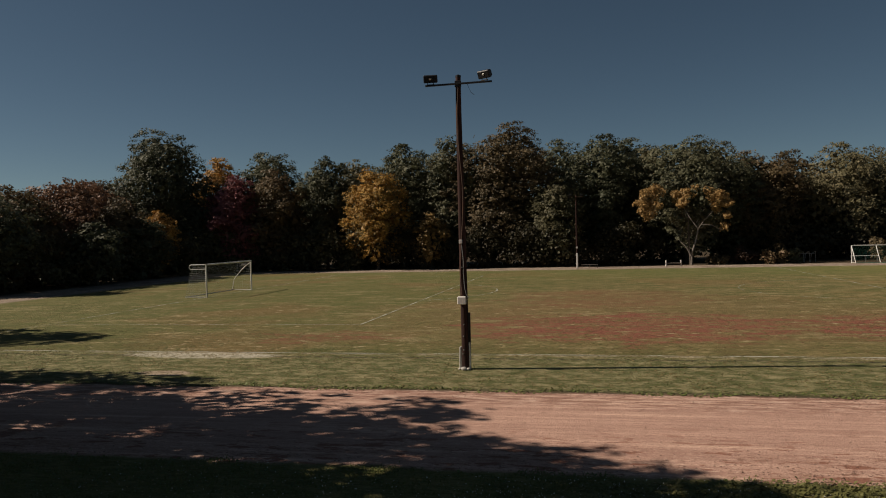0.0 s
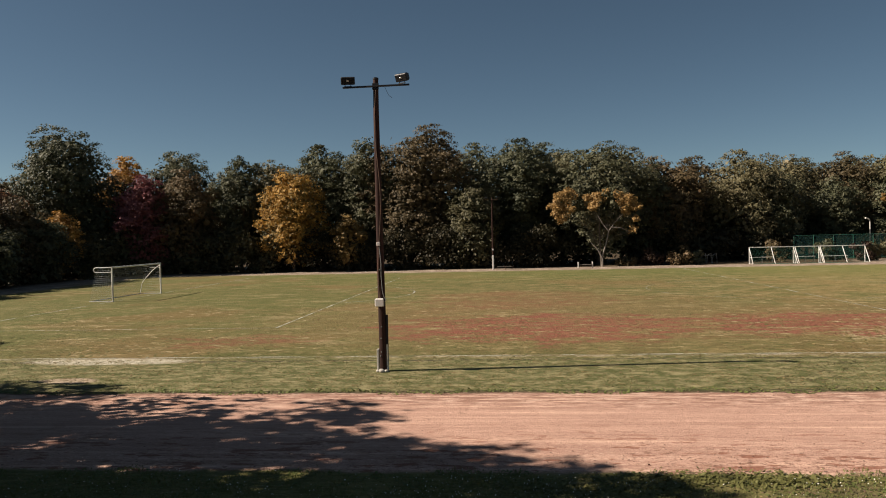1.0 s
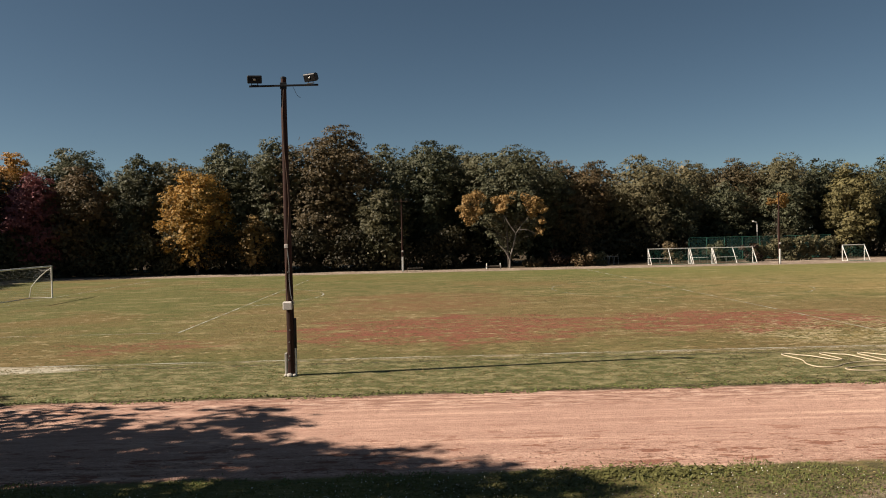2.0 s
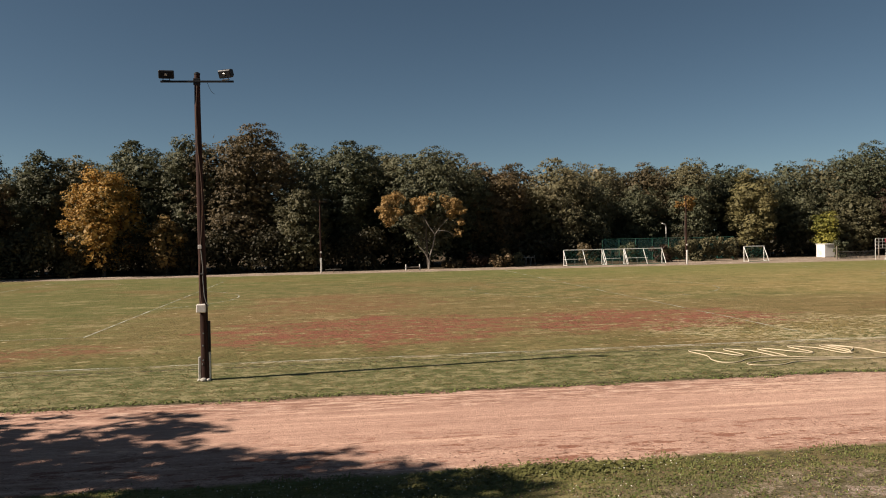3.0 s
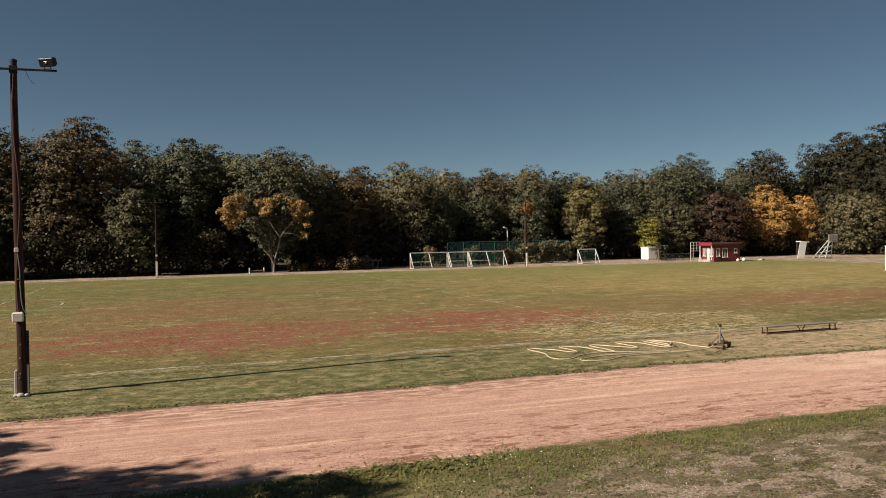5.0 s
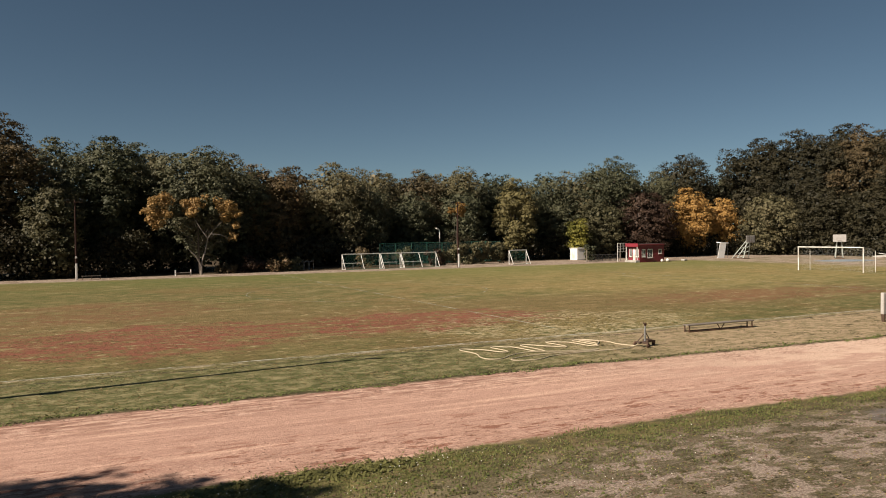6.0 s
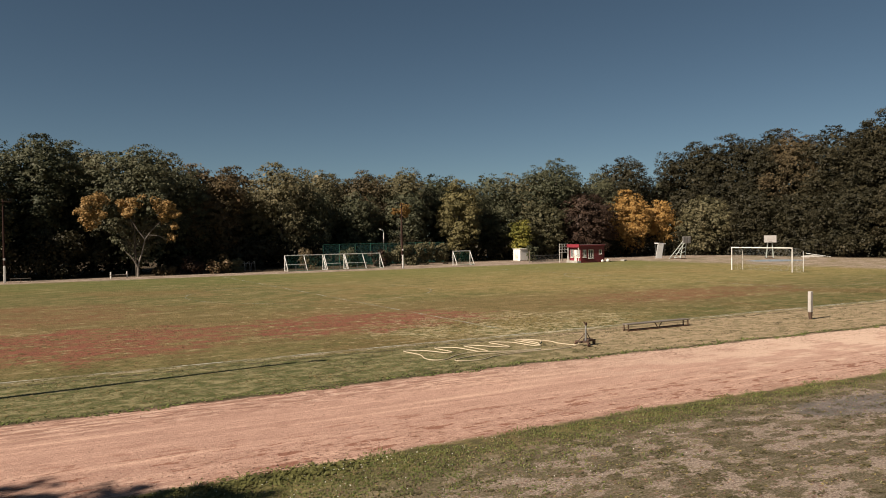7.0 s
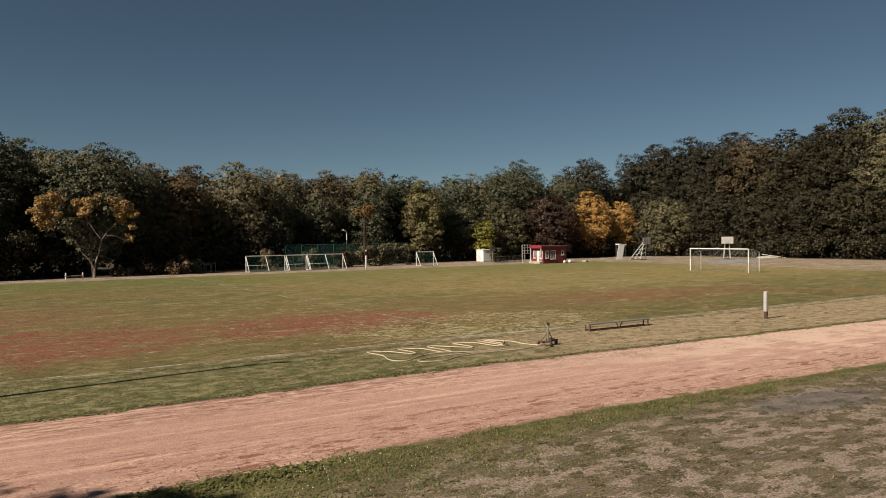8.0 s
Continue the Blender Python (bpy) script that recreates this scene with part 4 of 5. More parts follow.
for z in (1.45, 1.85, 2.25, 2.65):
    part("lath", Geo().box((1.56, 0.04, 0.06), (0.75, -0.05, z)), WHITE_PAINT, lattice)
for bx, br in ((73.0, 0.22), (74.0, 0.26)):
    bm = bmesh.new()
    bmesh.ops.create_uvsphere(bm, u_segments=16, v_segments=10, radius=br)
    for v in bm.verts:
        v.co.z *= 0.9
    g = Geo().take(bm).tube([(0, 0, br * 0.8), (0, 0, br * 1.05)], br * 0.45, 12)
    ob = tagged(new("white_pot", g.mesh("white_pot", WHITE_PLASTIC, True)), "round white pot on the ground before the hut", "pot", "pots")
    ob.matrix_world = pose(bx, 81.2, br * 0.88)
slab = Geo().box((0.9, 0.6, 0.22), (0, 0, 0.11), (0, 0, 0), 0.05)
tagged(new("concrete_slab", slab.mesh("concrete_slab", CONCRETE)), "pale concrete slab lying beside the hut", "slab").matrix_world = pose(78.2, 82.5, 0, 0, 0, 20)

cabin = thing("white_cabin", (68.7, 95.4, 0), 0, "low white cabin under the trees", "cabin")
part("wall", Geo().box((1.5, 1.9, 1.8), (0.75, 0.95, 0.9), (0, 0, 0), 0.02), CANVAS, cabin)
part("roof", Geo().box((1.66, 2.06, 0.08), (0.75, 0.95, 1.84), (0, 0, 0), 0.02), CANVAS, cabin)
part("door", Geo().box((0.05, 0.8, 1.6), (-0.03, 1.0, 0.82), (0, 0, 0), 0.01), WHITE_PAINT, cabin)
part("trim", Geo().box((1.54, 0.04, 0.1), (0.75, -0.02, 0.05)), GREY_STEEL, cabin)
for px in (65.5, 71.5):
    ob = thing("fence_post", (px, 88.5, 0), 0, "dark timber fence post at the pitch edge", "post", "fence posts")
    part("shaft", Geo().tube([(0, 0, -0.1), (0, 0, 1.7)], [0.09, 0.07], 8), WEATHERED, ob)
    part("cap", Geo().tube([(0, 0, 1.7), (0, 0, 1.76)], [0.08, 0.03], 8), WEATHERED, ob)

wire = thing("wire_fence", (65.9, 88.6, 0), 0, "low dark wire fence between two timber posts", "fence")
for i in range(2):
    part("panel", Geo().box((2.6, 0.02, 0.95), (1.35 + 2.7 * i, 0, 0.52)), MESH_DARK, wire)
for z in (0.06, 1.0):
    part("rail", Geo().tube([(-0.3, -0.03, z), (5.5, -0.03, z)], 0.018, 6), GREY_STEEL, wire)

tent = thing("white_awning", (88.2, 86.0, 0), 0, "white canvas awning leaning on poles by the court", "awning")
g = Geo()
g.v += [(0, 0, 0.05), (1.3, 0, 0.05), (2.1, 0.3, 2.3), (0.8, 0.3, 2.3), (0, 0.05, 0.05), (1.3, 0.05, 0.05), (2.1, 0.35, 2.3), (0.8, 0.35, 2.3)]
g.f += [(0, 1, 2, 3), (7, 6, 5, 4), (0, 4, 5, 1), (1, 5, 6, 2), (2, 6, 7, 3), (3, 7, 4, 0)]
part("side_sheet", g, CANVAS, tent)
part("top_sheet", Geo().box((1.7, 0.9, 0.14), (1.75, 0.75, 2.36), (0, 4, 0), 0.03), CANVAS, tent)
for px, py in ((1.0, 0.5), (2.5, 0.5), (1.0, 1.1), (2.5, 1.1)):
    part("pole", Geo().tube([(px, py, 0), (px, py, 2.35)], 0.03, 8), GREY_STEEL, tent)


def hoop(x, y, rz, words, slats):
    """A basketball stand: sloping lattice mast, board, ring."""
    ob = thing("basketball_stand", (x, y, 0), rz, words, "basketball stand", "basketball stands")
    for s in (-0.5, 0.5):
        part("mast", Geo().tube([(-3.2, s, 0), (-0.15, s * 0.5, 3.1)], 0.065, 8), PALE_STEEL, ob)
        part("leg", Geo().tube([(-0.9, s, 0), (-0.35, s * 0.5, 2.9)], 0.055, 8), PALE_STEEL, ob)
        for k in range(4):
            a, b = k / 4, (k + 0.6) / 4
            part("brace", Geo().tube([(-2.6 + 2.45 * a, s * (1 - a / 2), 3.1 * a), (-0.9 + 0.55 * b, s * (1 - b / 2), 2.9 * b)], 0.035, 6), PALE_STEEL, ob)
    part("base", Geo().box((2.2, 1.2, 0.12), (-1.75, 0, 0.06), (0, 0, 0), 0.02), RUSTY, ob)
    board = part("backboard", Geo().box((0.05, 1.7, 1.05), (0, 0, 2.95), (0, 0, 0), 0.01), GREY_WHITE, ob, "white backboard")
    for k in range(slats):
        part("slat", Geo().box((0.03, 0.04, 1.05), (-0.045, -0.66 + k * 1.32 / max(1, slats - 1), 2.95)), GREY_STEEL, board)
        part("slat", Geo().box((0.03, 0.05, 1.05), (0.045, -0.66 + k * 1.32 / max(1, slats - 1), 2.95)), GREY_STEEL, board)
    part("ring", Geo().tube([(0.28 + 0.225 * math.cos(a), 0.225 * math.sin(a), 2.6) for a in [2 * math.pi * i / 16 for i in range(17)]], 0.012, 6), RUSTY, ob)
    return ob


hoop(89.9, 81.2, -92, "grey basketball stand with slatted white board", 5)
hoop(98.0, 72.6, -140, "steel basketball stand with plain white board behind the goal", 0)
g = Geo().box((3.6, 0.22, 0.08), (1.8, 0, 0.3), (0, 9, 0), 0.01)
tagged(new("plank", g.mesh("plank", CANVAS)), "pale plank lying slanted on a mound", "plank").matrix_world = pose(106.8, 72.8, 0, 0, 0, -35)
bm = bmesh.new()
bmesh.ops.create_icosphere(bm, subdivisions=3, radius=1)
for v in bm.verts:
    v.co = Vector((v.co.x * 2.2, v.co.y * 1.4, v.co.z * 0.32)) * (1 + 0.25 * noise.noise(v.co * 2.5))
g = Geo().take(bm)
tagged(new("earth_mound", g.mesh("earth_mound", STONE, True)), "low mound of pale earth by the court", "mound").matrix_world = pose(108, 72.6, -0.05)
# bins and frames half hidden in the shade left of the stored goals
frame_thing = thing("bike_rack", (24.0, 93.5, 0), 10, "pale steel frame in the shade of the trees", "rack")
for i in range(4):
    part("hoop", Geo().tube([(i * 0.7, 0, 0), (i * 0.7 + 0.1, 0, 1.0), (i * 0.7 + 0.55, 0, 1.25), (i * 0.7 + 0.6, 0, 0)], 0.035, 6), GREY_STEEL, frame_thing)
part("bar", Geo().tube([(0, 0, 1.0), (2.6, 0, 1.0)], 0.03, 6), GREY_STEEL, frame_thing)

# ---- woods ----
LEFT = [(-52, 60.2, 9.8, 3.9, "brown"), (-53.5, 68.7, 11.4, 4.4, "russet"), (-57, 77, 11.6, 4.2, "russet"), (-50, 54, 9.0, 4.0, "green"), (-56, 63, 10.0, 4.5, "brown"),
        (-51, 74, 9.2, 3.2, "brown"), (-50.5, 81, 8.0, 2.4, "orange"), (-47.5, 66, 6.5, 2.6, "green"), (-49, 76, 7.0, 2.8, "green"), (-61, 86, 12.6, 4.6, "brown")]
BACK_A = [(-53.8, 88, 18.9, 5.9, "green"), (-65, 94, 12.6, 4.4, "olive"), (-44.6, 89.4, 12.7, 3.5, "red"), (-51.5, 98, 16.0, 3.4, "orange"), (-44.8, 100, 17.0, 4.9, "green"),
          (-40.4, 92, 13.4, 4.0, "brown"), (-34.3, 96, 15.4, 3.3, "green"), (-31.5, 102, 15.2, 4.5, "olive"), (-25.8, 91.4, 12.9, 3.7, "yellow"), (-23.7, 98, 16.7, 4.4, "green"),
          (-18.6, 90.4, 7.0, 2.0, "amber"), (-16.9, 97, 17.2, 3.8, "green"), (-9.9, 97.0, 18.7, 6.2, "brown"), (-3.1, 92, 10.8, 3.3, "dusky"), (2.7, 98.0, 16.9, 5.0, "green")]
BACK_B = [(8.4, 102, 15.3, 3.6, "olive"), (12.7, 97.5, 16.0, 6.0, "green"), (22.2, 103, 14.2, 4.8, "brown"), (18.8, 101, 13.5, 4.0, "green"), (27.5, 110, 14.6, 4.6, "brown"),
          (33.4, 105, 15.0, 5.1, "olive"), (42.1, 112, 14.8, 4.8, "olive"), (49.2, 112, 14.9, 4.9, "brown"), (55.8, 112, 15.5, 4.9, "olive"), (63.3, 114, 14.8, 4.6, "green"),
          (61.6, 102, 13.0, 3.3, "straw"), (72.5, 110, 15.0, 4.6, "green"), (78.6, 109, 15.2, 5.0, "olive"), (70.9, 98.2, 6.6, 1.7, "lime"), (66.5, 106, 12.0, 3.6, "green")]
BACK_C = [(82.2, 105, 17.3, 5.8, "green"), (76.3, 100, 9.7, 3.4, "dusky"), (84, 98, 11.1, 4.7, "rust"), (100.9, 107, 18.9, 6.1, "shaded_oak"), (92, 105, 15.0, 5.0, "green"),
          (70.0, 103.5, 9.5, 3.0, "green"), (38, 106, 12.0, 4.0, "green"), (46, 106.5, 11.0, 4.0, "green"), (53.5, 105, 11.5, 3.8, "green")]
# most of the right-hand wood carries its shade in the leaf colour
RIGHT = [(94.4, 98.5, 11.7, 3.9, "gold"), (101.6, 98.6, 10.2, 2.9, "gold"), (112, 100.6, 21.2, 6.3, "shaded_oak"), (116, 94.5, 22.1, 6.2, "shaded_oak"), (118, 88.7, 22.4, 5.2, "shaded_oak"),
         (119, 83, 22.0, 5.5, "brown"), (119, 75.7, 21.7, 5.5, "shaded_oak"), (120, 70.5, 21.4, 5.0, "shaded_oak"), (119, 65.5, 23.6, 6.0, "shaded_oak"), (119, 59.5, 22.7, 5.4, "olive"),
         (106, 91.9, 10.8, 4.2, "olive"), (112, 86, 11.8, 5.0, "shaded_oak"), (113, 77.5, 11.2, 4.8, "shaded_oak"), (113, 69, 11.6, 4.6, "shaded_oak"), (113, 61, 12.0, 4.6, "shaded_oak"), (119, 52, 21, 5.6, "shaded_oak"), (113.5, 53, 11, 4.4, "shaded_oak")]
FILL = [(-58.0, 100, 13.0, 4.6, "green"), (-38.5, 104, 14.0, 4.6, "green"), (-27.8, 106, 14.2, 4.8, "green"), (-20.3, 105, 14.6, 4.6, "olive"), (-12.8, 106, 15.0, 4.6, "green"),
        (-3.4, 105, 17.2, 4.8, "green"), (6.6, 108, 17.2, 4.8, "green"), (17.2, 108, 16.0, 4.8, "olive"), (38.2, 115, 14.6, 4.6, "green"), (46.0, 117, 14.8, 4.6, "olive"),
        (52.6, 117, 14.8, 4.6, "green"), (59.6, 118, 15.2, 4.6, "olive"), (68.0, 117, 15.0, 4.6, "green"), (89.0, 114, 16.6, 5.2, "shaded_oak")]
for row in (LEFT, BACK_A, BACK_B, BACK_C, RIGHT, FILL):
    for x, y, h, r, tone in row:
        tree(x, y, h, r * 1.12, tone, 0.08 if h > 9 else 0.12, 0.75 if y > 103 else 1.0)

# the pale-stemmed tree with golden tufts before the wood
tufts = [(-4.6, 0, 8.3, 1.3), (-3.4, 0.4, 8.7, 1.4), (-5.4, 0.2, 7.0, 1.3), (-3.8, 0, 6.9, 1.4), (-4.6, 0, 5.9, 0.9), (-1.2, 0.3, 8.1, 1.2), (-0.3, 0, 8.4, 1.2), (-0.7, -0.3, 7.2, 1.1),
         (2.3, 0.2, 8.2, 1.2), (3.2, 0, 8.0, 1.2), (3.7, 0.3, 7.0, 1.2), (2.9, 0, 6.7, 1.0), (4.0, 0, 5.6, 0.8), (3.8, -0.2, 4.3, 0.8)]
tufts = [(a * 1.03, b, c, d * 0.83) for a, b, c, d in tufts]
ob = tree(12.2, 90.4, 9.6, 4.0, "ochre", dense=0.85, lumps=tufts, size=0.2)
ob["label"] = "slender pale-stemmed tree with separate golden tufts"
g = Geo()
g.tube([(0.1, -0.3, 0), (0.15, -0.3, 1.4), (0.6, -0.3, 2.8), (0.9, -0.3, 4.2), (1.6, -0.3, 5.2), (2.6, -0.2, 6.2)], [0.12, 0.095, 0.08, 0.065, 0.045, 0.025], 8)
g.tube([(0.12, -0.3, 1.0), (-0.5, -0.4, 2.2), (-1.2, -0.4, 2.9)], [0.1, 0.07, 0.03], 6)
g.tube([(0.9, -0.3, 4.2), (0.2, -0.3, 5.2), (-0.6, -0.2, 6.6)], [0.07, 0.05, 0.03], 6)
g.tube([(1.2, -0.3, 4.7), (2.4, -0.4, 4.6), (3.5, -0.3, 4.0)], [0.06, 0.045, 0.02], 6)
part("limb", g, PALE_BARK, ob, "pale forked stem", True)
ob = tree(48.9, 97.0, 8.9, 1.3, "gold", dense=0.7, lumps=[(0, 0, 8.0, 0.9), (-1.0, 0, 7.7, 0.6), (0.9, 0.1, 7.5, 0.7), (0.2, 0, 7.1, 0.5)], size=0.2)
ob["label"] = "thin young tree with a small orange top"
lumps = [(-48.8 + 0.9 * math.sin(i * 2.4), 85.0 + 0.5 * math.cos(i * 1.7), 0.5 + 0.19 * i, 0.8) for i in range(17)]
foliage_mass("bush", lumps, 2200, 0.22, "pale", "pale green tall bush at the woodland edge", "bush", 92)
# leafy green under the tufts
lumps = [(12.0, 92.3, 6.0, 1.4), (13.6, 92.4, 5.6, 1.3), (10.8, 92.5, 5.6, 1.2), (15.2, 92.5, 5.2, 1.2), (12.8, 92.6, 4.2, 1.2)]
foliage_mass("bush", lumps, 1100, 0.28, "olive", "dark olive tall bush behind the golden tree", "bush", 91)

# trees beside the track whose shade falls on it
for x, y, h, r, seed in ((-15.0, 6.2, 15.2, 6.9, 2113), (-16.8, 10.6, 14.5, 4.0, None), (-19.5, 12.8, 13.0, 5.3, None), (-27.0, 15.0, 13.0, 5.0, None), (-40.5, 27.0, 14.5, 4.0, None), (-13, -3, 15, 6, None), (-25, 8.5, 14.0, 4.6, None), (-34, 16.5, 13.5, 5.0, None)):
    ob = tree(x, y, h, r, "green", 0.14, 0.9 if r > 4.5 else 0.55, False, size=0.27, seed=seed)
    tagged(ob, "big green shade tree beside the running track", "tree", "shade trees")

# undergrowth and the depth of the wood


def thicket(name, line, n, zmax, rad, count, size, tone, label, seed, spread=2.0):
    rng = np.random.default_rng(seed)
    lumps = []
    for _ in range(n):
        t = rng.random() * (len(line) - 1)
        k = int(t)
        p = np.array(line[k]) * (1 - t + k) + np.array(line[min(k + 1, len(line) - 1)]) * (t - k)
        lumps.append((p[0] + rng.normal(0, spread), p[1] + rng.normal(0, spread * 0.5), zmax * rng.random() ** 0.8, rad * rng.uniform(0.6, 1.3)))
    foliage_mass(name, lumps, count, size, tone, label, "undergrowth", seed, "stuff")


thicket("undergrowth", [(-50, 56), (-49.5, 84), (-44, 90.6), (-26, 91.4)], 250, 4.6, 1.2, 32000, 0.26, "dusky", "dense grey-green undergrowth below the woodland trees", 31, 1.2)
# from here the undergrowth has the wood's shade put into its leaves
thicket("undergrowth", [(-26, 91.4), (-7, 91.6), (7, 93.0)], 160, 4.4, 1.2, 22000, 0.26, "shaded_oak", "dense undergrowth below the woodland trees, shade put into its dark leaves", 37, 1.2)
thicket("undergrowth", [(28, 103), (80, 101), (104, 97), (110, 88), (112, 50)], 300, 3.0, 1.3, 40000, 0.32, "shaded_oak", "dense undergrowth below the woodland trees, shade put into its dark leaves", 32, 1.2)
thicket("undergrowth", [(-56, 96), (-40, 100), (30, 101)], 300, 4.5, 1.5, 40000, 0.4, "shaded_oak", "dense undergrowth deeper in the wood, shade put into its dark leaves", 36, 1.0)
thicket("deep_wood", [(-62, 45), (-64, 82)], 90, 6.5, 2.2, 12000, 0.8, "green", "dark interior of the wood behind the edge trees", 35, 2.5)
thicket("deep_wood", [(-62, 86), (-54, 106), (24, 108), (34, 118), (80, 116)], 380, 9.0, 2.2, 23000, 0.9, "dusky", "dark interior of the wood behind the edge trees", 33, 2.2)
thicket("deep_wood", [(80, 115), (108, 112), (125, 94), (127, 45)], 280, 12.0, 2.5, 20000, 0.95, "green", "dark interior of the wood behind the edge trees", 34, 2.2)

# ---- grass blades and clover ----
GRASS = leafy("grass_blades", (0.085, 0.108, 0.03), (0.155, 0.163, 0.052), (0.34, 0.295, 0.14), 0.15)
FLOWER = plain("clover_white", (0.7, 0.68, 0.6), (0.55, 0.5, 0.42), 0.8)


def blades(name, x0, x1, y0, y1, count, tall, seed, keep, label):
    """Grass blades: narrow leaning quads over a strip, thinned by keep(x, y)."""
    rng = np.random.default_rng(seed)
    x, y = rng.uniform(x0, x1, count), rng.uniform(y0, y1, count)
    ok = rng.random(count) < keep(x, y)
    x, y = x[ok], y[ok]
    n = len(x)
    az, h, w = rng.uniform(0, 2 * np.pi, n), tall * rng.uniform(0.4, 1.3, n), rng.uniform(0.006, 0.014, n)
    lean = rng.uniform(0.1, 0.7, n) * h
    la = rng.uniform(0, 2 * np.pi, n)
    dx, dy = np.cos(az) * w, np.sin(az) * w
    tx, ty = x + np.cos(la) * lean, y + np.sin(la) * lean
    z = np.zeros(n)
    co = np.stack([np.stack([x - dx, y - dy, z], 1), np.stack([x + dx, y + dy, z], 1),
                   np.stack([tx + dx * 0.3, ty + dy * 0.3, h], 1), np.stack([tx - dx * 0.3, ty - dy * 0.3, h], 1)], 1)
    return tagged(new(name, quad_mesh(name, co, GRASS)), label, "grass", kind="stuff")


def bend(x):
    return 0.05 * np.maximum(x - 15.0, 0.0)


def tufty(x, y, f=1.3):
    return 0.5 + 0.5 * np.sin(x * f + 1.7 * np.sin(y * f * 0.8)) * np.sin(y * f * 1.3 + 1.3 * np.sin(x * f * 0.7))


def verge_keep(x, y):
    edge = np.clip((13.15 - bend(x) + 0.22 * np.sin(x * 1.9) + 0.13 * np.sin(x * 5.3) - y) / 0.25, 0, 1)
    lush = np.clip(0.1 + 1.5 * tufty(x, y, 3.3) * (0.4 + tufty(x, y, 1.0)), 0, 1)
    bare = np.clip((x - 1.6 * (y - 12.0) - 8.0) / 8.0, 0, 1) * np.clip((12.4 - y) / 1.0, 0, 1)
    return edge * lush * (1 - 0.93 * bare) * np.clip(1.25 - (13.2 - y) * 0.22, 0.3, 1)


def margin_keep(x, y):
    edge = np.clip((y - 19.6 + bend(x) - 0.2 * np.sin(x * 1.3) - 0.12 * np.sin(x * 4.1)) / 0.3, 0, 1)
    return edge * np.clip(1.6 * tufty(x, y, 2.1) * (0.3 + tufty(x, y, 0.8)), 0.05, 1) * np.clip((25.9 - y) / 1.0, 0, 1) * np.clip((24 - x) / 14, 0.15, 1)


blades("grass", -11, 27, 7.0, 13.5, 110000, 0.036, 3, verge_keep, "short lush green grass on the near verge")
blades("grass", -24, 46, 19.6, 26.0, 38000, 0.025, 4, margin_keep, "short dry grass between track and touchline")
rng = np.random.default_rng(9)
n = 2200
fx, fy = rng.normal(0, 4.5, n) + 1.0, rng.uniform(9.5, 13.0, n)
keep = rng.random(n) < tufty(fx, fy, 0.9)
c = np.stack([fx, fy, rng.uniform(0.05, 0.1, n)], 1)[keep]
co = leaf_quads(rng, c, np.tile([0.0, -0.5, 1.0], (len(c), 1)), rng.uniform(0.013, 0.026, len(c)))
tagged(new("clover_flowers", quad_mesh("clover_flowers", co, FLOWER)), "small white clover flowers in the grass", "flowers", kind="stuff")


def tufts(name, n, place, size, normal_up, tones, seed, label, category="grass", flat=1.6):
    """Small flat tufts or leaves lying close to the ground; place(rng, n) gives x and y."""
    rng = np.random.default_rng(seed)
    x, y = place(rng, n)
    c = np.stack([x, y, rng.uniform(0.008, 0.02, len(x)) * normal_up], 1)
    co = leaf_quads(rng, c, np.tile([0.0, 0.0, flat], (len(c), 1)), size * rng.uniform(0.5, 1.5, len(c)))
    co[:, :, 2] = np.maximum(co[:, :, 2], 0.004)
    return tagged(new(name, quad_mesh(name, co, tones)), label, category, kind="stuff")


STRAW = leafy("dry_tufts", (0.2, 0.15, 0.055), (0.31, 0.24, 0.1), (0.5, 0.41, 0.22), 0.1)
PITCH_STRAW = leafy("faded_tufts", (0.13, 0.095, 0.037), (0.2, 0.145, 0.06), (0.4, 0.31, 0.16), 0.1)
GREEN_TUFT = leafy("green_tufts", (0.095, 0.1, 0.032), (0.135, 0.13, 0.043), (0.2, 0.17, 0.065), 0.1)
VERGE_TUFT = leafy("verge_clover", (0.09, 0.115, 0.032), (0.145, 0.165, 0.048), (0.26, 0.24, 0.1), 0.1)
TUSSOCK = leafy("brown_tussock", (0.08, 0.07, 0.034), (0.115, 0.097, 0.047), (0.19, 0.155, 0.082), 0.1)
RED_TUFT = leafy("reddish_weeds", (0.15, 0.065, 0.036), (0.2, 0.085, 0.05), (0.27, 0.14, 0.07), 0.1)
CRUMB = leafy("dark_crumbs", (0.15, 0.085, 0.06), (0.23, 0.135, 0.1), (0.34, 0.21, 0.155), 0.0)


def pitch_spread(rng, n, power=1.6, f=0.55, bias=0.55):
    """Places over the pitch, thinning with distance and gathered in patches."""
    y = 26.0 + 44.0 * rng.random(n) ** power
    x = -34 + rng.random(n) * (60 + y * 1.0)
    patch = tufty(x, y, f) * (0.5 + tufty(x + 7, y, f * 2.7))
    ok = rng.random(n) < np.clip((patch - bias * 0.5) * 2.2, 0.03, 1)
    return x[ok], y[ok]


tufts("dry_tufts", 22000, lambda r, n: pitch_spread(r, n), 0.08, 0.6, PITCH_STRAW, 71, "pale dead grass tufts scattered over the pitch", flat=20.0)
tufts("green_tufts", 28000, lambda r, n: pitch_spread(r, n, 1.5, 0.37, 0.4), 0.1, 0.6, GREEN_TUFT, 72, "short green grass tufts scattered over the pitch", flat=20.0)


def red_spread(rng, n):
    k = rng.random(n) < 0.55
    x = np.where(k, rng.normal(3.0, 4.6, n), rng.normal(15.5, 5.0, n))
    y = np.where(k, rng.normal(34.0, 2.6, n), rng.normal(34.0, 2.2, n))
    ok = rng.random(n) < 0.15 + 0.85 * tufty(x, y, 1.1)
    return x[ok], y[ok]


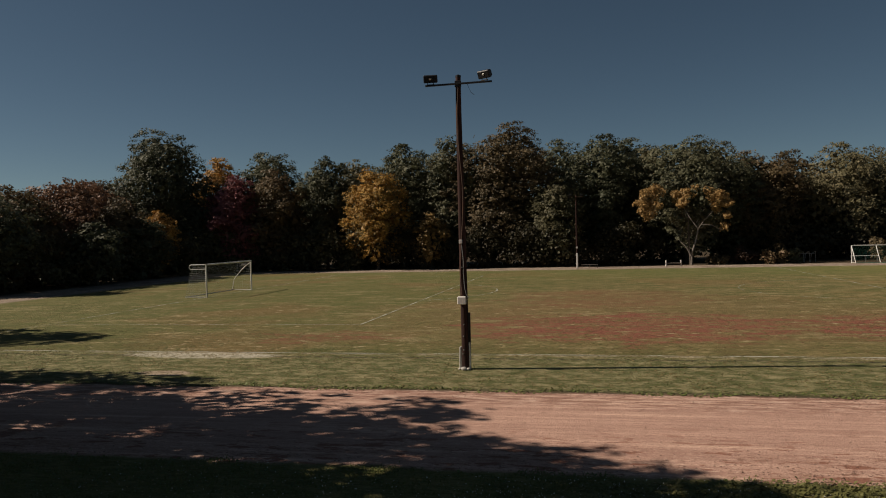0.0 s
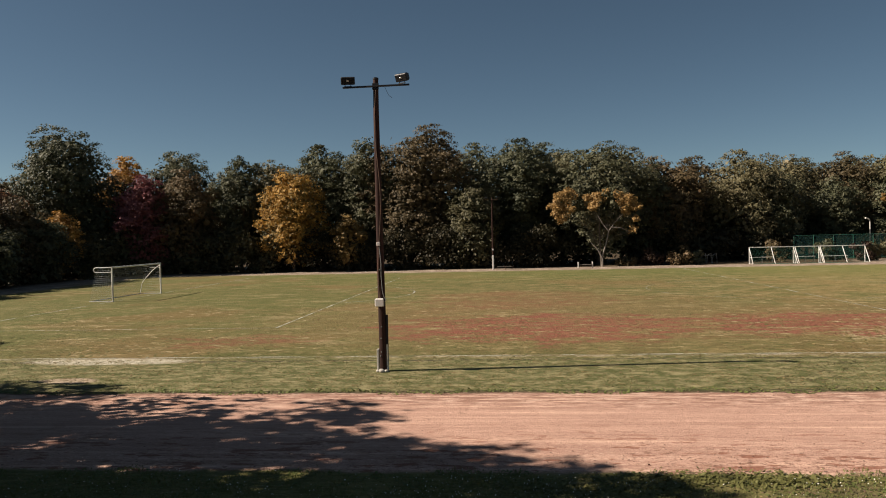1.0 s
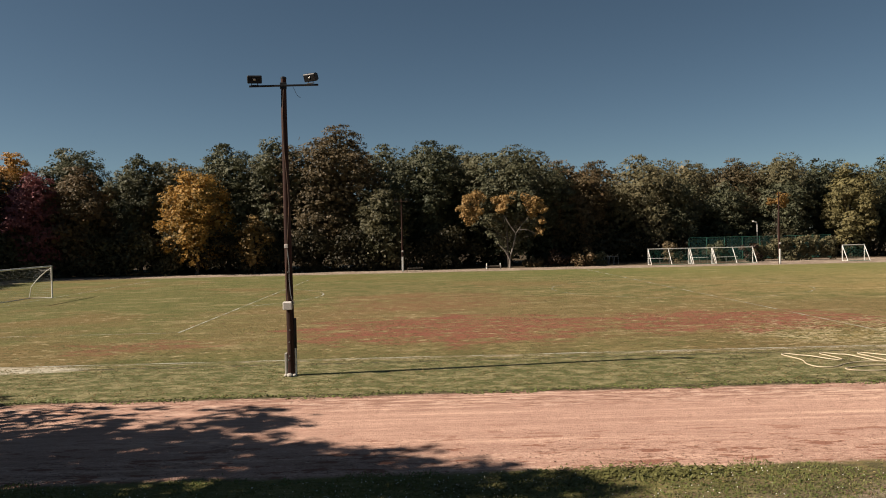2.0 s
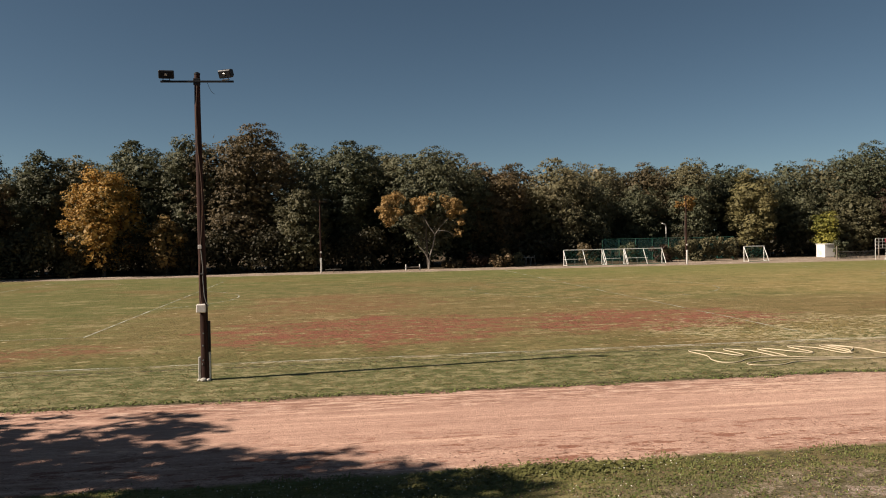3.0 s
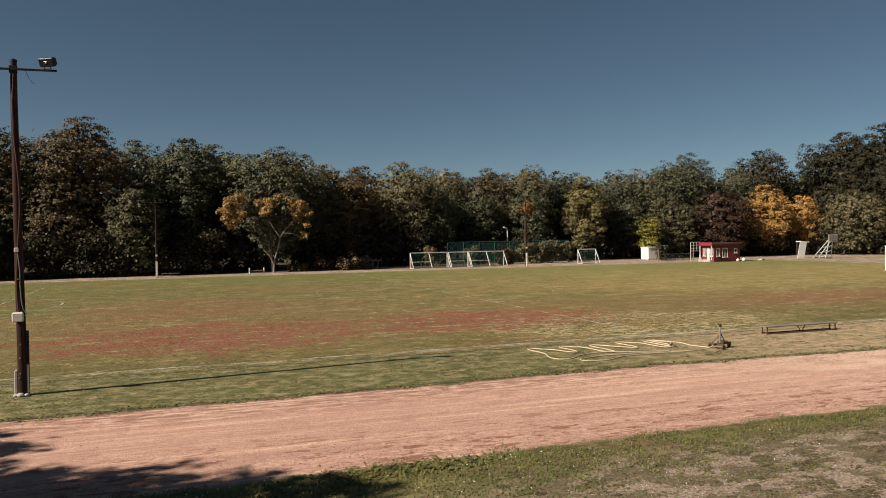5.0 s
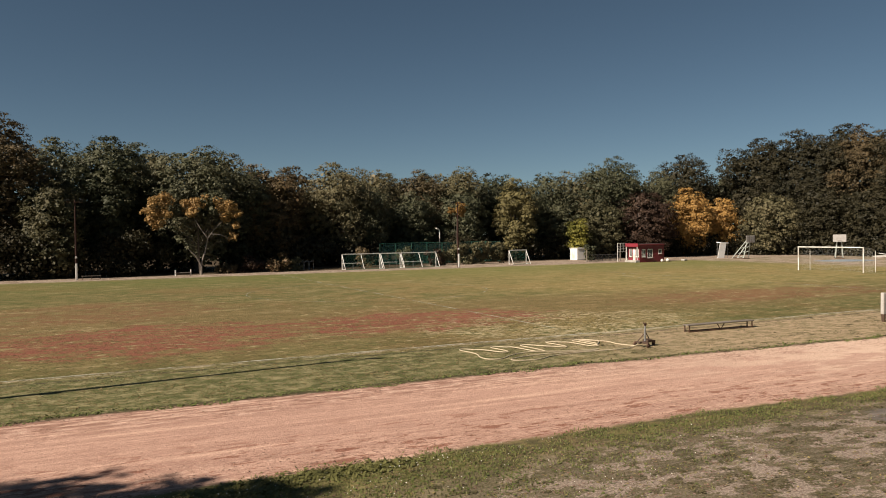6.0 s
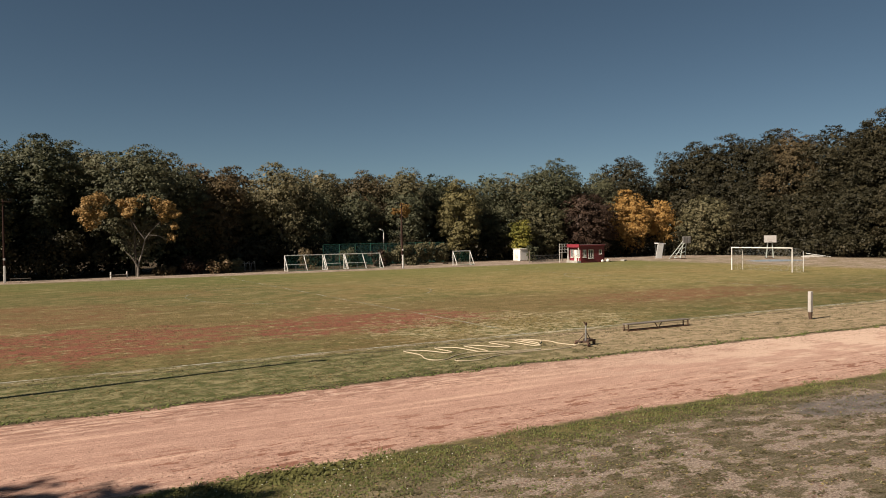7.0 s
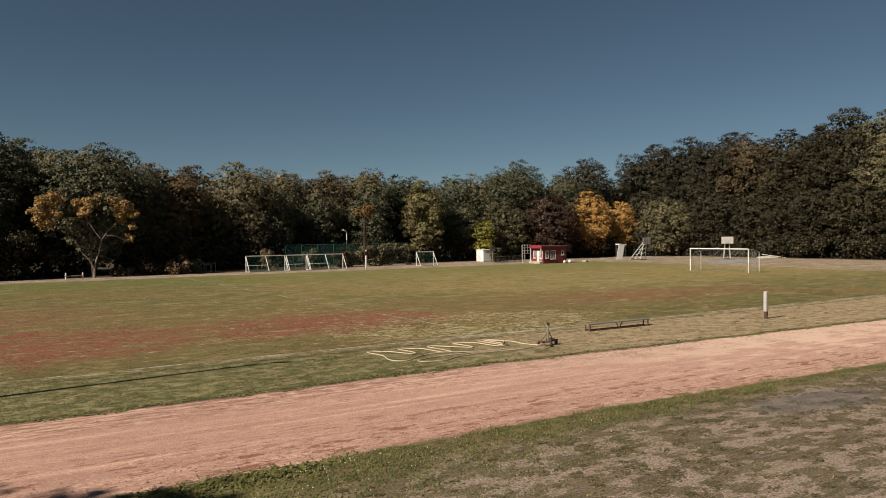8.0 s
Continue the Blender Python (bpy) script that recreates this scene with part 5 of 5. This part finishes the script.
tufts("reddish_weeds", 2200, red_spread, 0.1, 0.7, RED_TUFT, 73, "low reddish weeds in worn patches of the pitch", flat=25.0)


def margin_spread(rng, n):
    x, y = rng.uniform(-26, 48, n), rng.uniform(20.0, 26.0, n)
    ok = rng.random(n) < (0.2 + 0.8 * tufty(x, y, 1.7)) * np.clip((26 - x) / 14, 0.35, 1)
    return x[ok], y[ok]


def green_margin(rng, n):
    x, y = margin_spread(rng, n)
    ok = rng.random(len(x)) < np.clip((24 - x) / 14, 0.12, 1)
    return x[ok], y[ok]


def straw_spread(rng, n):
    x, y = rng.normal(21.5, 4.0, n), rng.normal(29.5, 1.8, n)
    ok = (rng.random(n) < tufty(x, y, 1.6)) & (y > 26)
    return x[ok], y[ok]


tufts("dry_tufts", 9000, straw_spread, 0.1, 0.6, STRAW, 85, "bleached dead grass on the worn pitch", flat=8.0)
tufts("dry_tufts", 24000, margin_spread, 0.06, 0.7, PITCH_STRAW, 74, "pale dry tufts between track and touchline", flat=5.0)
tufts("green_tufts", 7000, green_margin, 0.06, 0.7, GREEN_TUFT, 75, "short green tufts between track and touchline", flat=8.0)


def lip_spread(rng, n):
    x = rng.uniform(-26, 48, n)
    y = 19.75 - bend(x) + 0.18 * np.sin(x * 1.3) + 0.1 * np.sin(x * 4.1) + np.abs(rng.normal(0, 0.22, n)) - 0.08
    return x, y


tufts("edge_tufts", 4500, lip_spread, 0.06, 1.4, VERGE_TUFT, 76, "ragged turf edge along the clay track")


def verge_spread(rng, n):
    x, y = rng.uniform(-12, 27, n), 13.15 - 5.5 * rng.random(n) ** 1.2
    ok = rng.random(n) < np.clip(verge_keep(x, y) * 1.3 + 0.02, 0, 1)
    return x[ok], y[ok]


tufts("clover", 34000, verge_spread, 0.04, 1.2, VERGE_TUFT, 77, "low clover and grass on the near verge", flat=3.5)
tufts("dry_tufts", 3500, lambda r, n: (r.uniform(-8, 27, n), r.uniform(7, 12.8, n)), 0.04, 0.8, STRAW, 78, "dry tufts on the worn near verge", flat=4.0)
tufts("gravel", 7000, lambda r, n: (r.uniform(4, 27, n), r.uniform(7, 12.4, n)), 0.035, 0.6, CRUMB, 79, "dark grit on the worn near verge", "gravel", 4.0)
tufts("weeds", 1500, lambda r, n: (r.normal(5.2, 0.8, n), r.normal(12.75, 0.2, n)), 0.055, 2.6, GREEN_TUFT, 80, "clump of broad-leaved weeds by the track", "weeds")
tufts("weeds", 1100, lambda r, n: (r.normal(2.6, 0.9, n), r.normal(12.3, 0.3, n)), 0.05, 2.2, GREEN_TUFT, 81, "clump of broad-leaved weeds by the track", "weeds")


def tussock_spread(rng, n):
    """Clumped places: flattened grass cushions on the bare gravel."""
    k = n // 22
    cx, cy = rng.uniform(3, 27, k), rng.uniform(6.5, 12.5, k)
    far = cx - 1.6 * (cy - 12.0) > 5.0 + 3.0 * rng.random(k)
    pick = rng.integers(0, k, n)
    r = rng.uniform(0.06, 0.2, k)[pick] * np.sqrt(rng.random(n))
    a = rng.uniform(0, 2 * np.pi, n)
    return (cx[pick] + 1.5 * r * np.cos(a))[far[pick]], (cy[pick] + r * np.sin(a))[far[pick]]


def margin_tussock(rng, n):
    k = n // 14
    cx, cy = rng.uniform(9, 42, k), rng.uniform(19.6, 25.2, k)
    pick = rng.integers(0, k, n)
    r = rng.uniform(0.05, 0.25, k)[pick] * np.sqrt(rng.random(n))
    a = rng.uniform(0, 2 * np.pi, n)
    x = cx[pick] + 2.0 * r * np.cos(a)
    return x, cy[pick] + r * np.sin(a) - bend(x) * np.clip((25.2 - cy[pick]) / 5, 0, 1)


tufts("tussocks", 3000, margin_tussock, 0.06, 0.8, TUSSOCK, 87, "brownish grass clumps between bleached straw and sand", flat=3.0)
tufts("tussocks", 12000, tussock_spread, 0.045, 0.8, TUSSOCK, 86, "flattened brown-green grass tussocks on bare gravel", flat=2.6)


def crumb_spread(rng, n):
    near = rng.random(n) < 0.6
    x = rng.uniform(-14, 40, n)
    y = np.where(near, 13.1 + np.abs(rng.normal(0, 0.8, n)), 19.8 - np.abs(rng.normal(0, 0.5, n))) - bend(x)
    ok = rng.random(n) < 0.15 + 0.85 * tufty(x * 0.5, y, 1.9)
    return x[ok], y[ok]


tufts("clay_crumbs", 8000, crumb_spread, 0.035, 0.5, CRUMB, 82, "dark crumbs and dry leaves on the clay track", "litter")
tufts("clay_crumbs", 1500, lambda r, n: (r.uniform(-14, 40, n), r.uniform(13.2, 19.9, n)), 0.03, 0.4, CRUMB, 83, "dark crumbs scattered over the clay track", "litter")
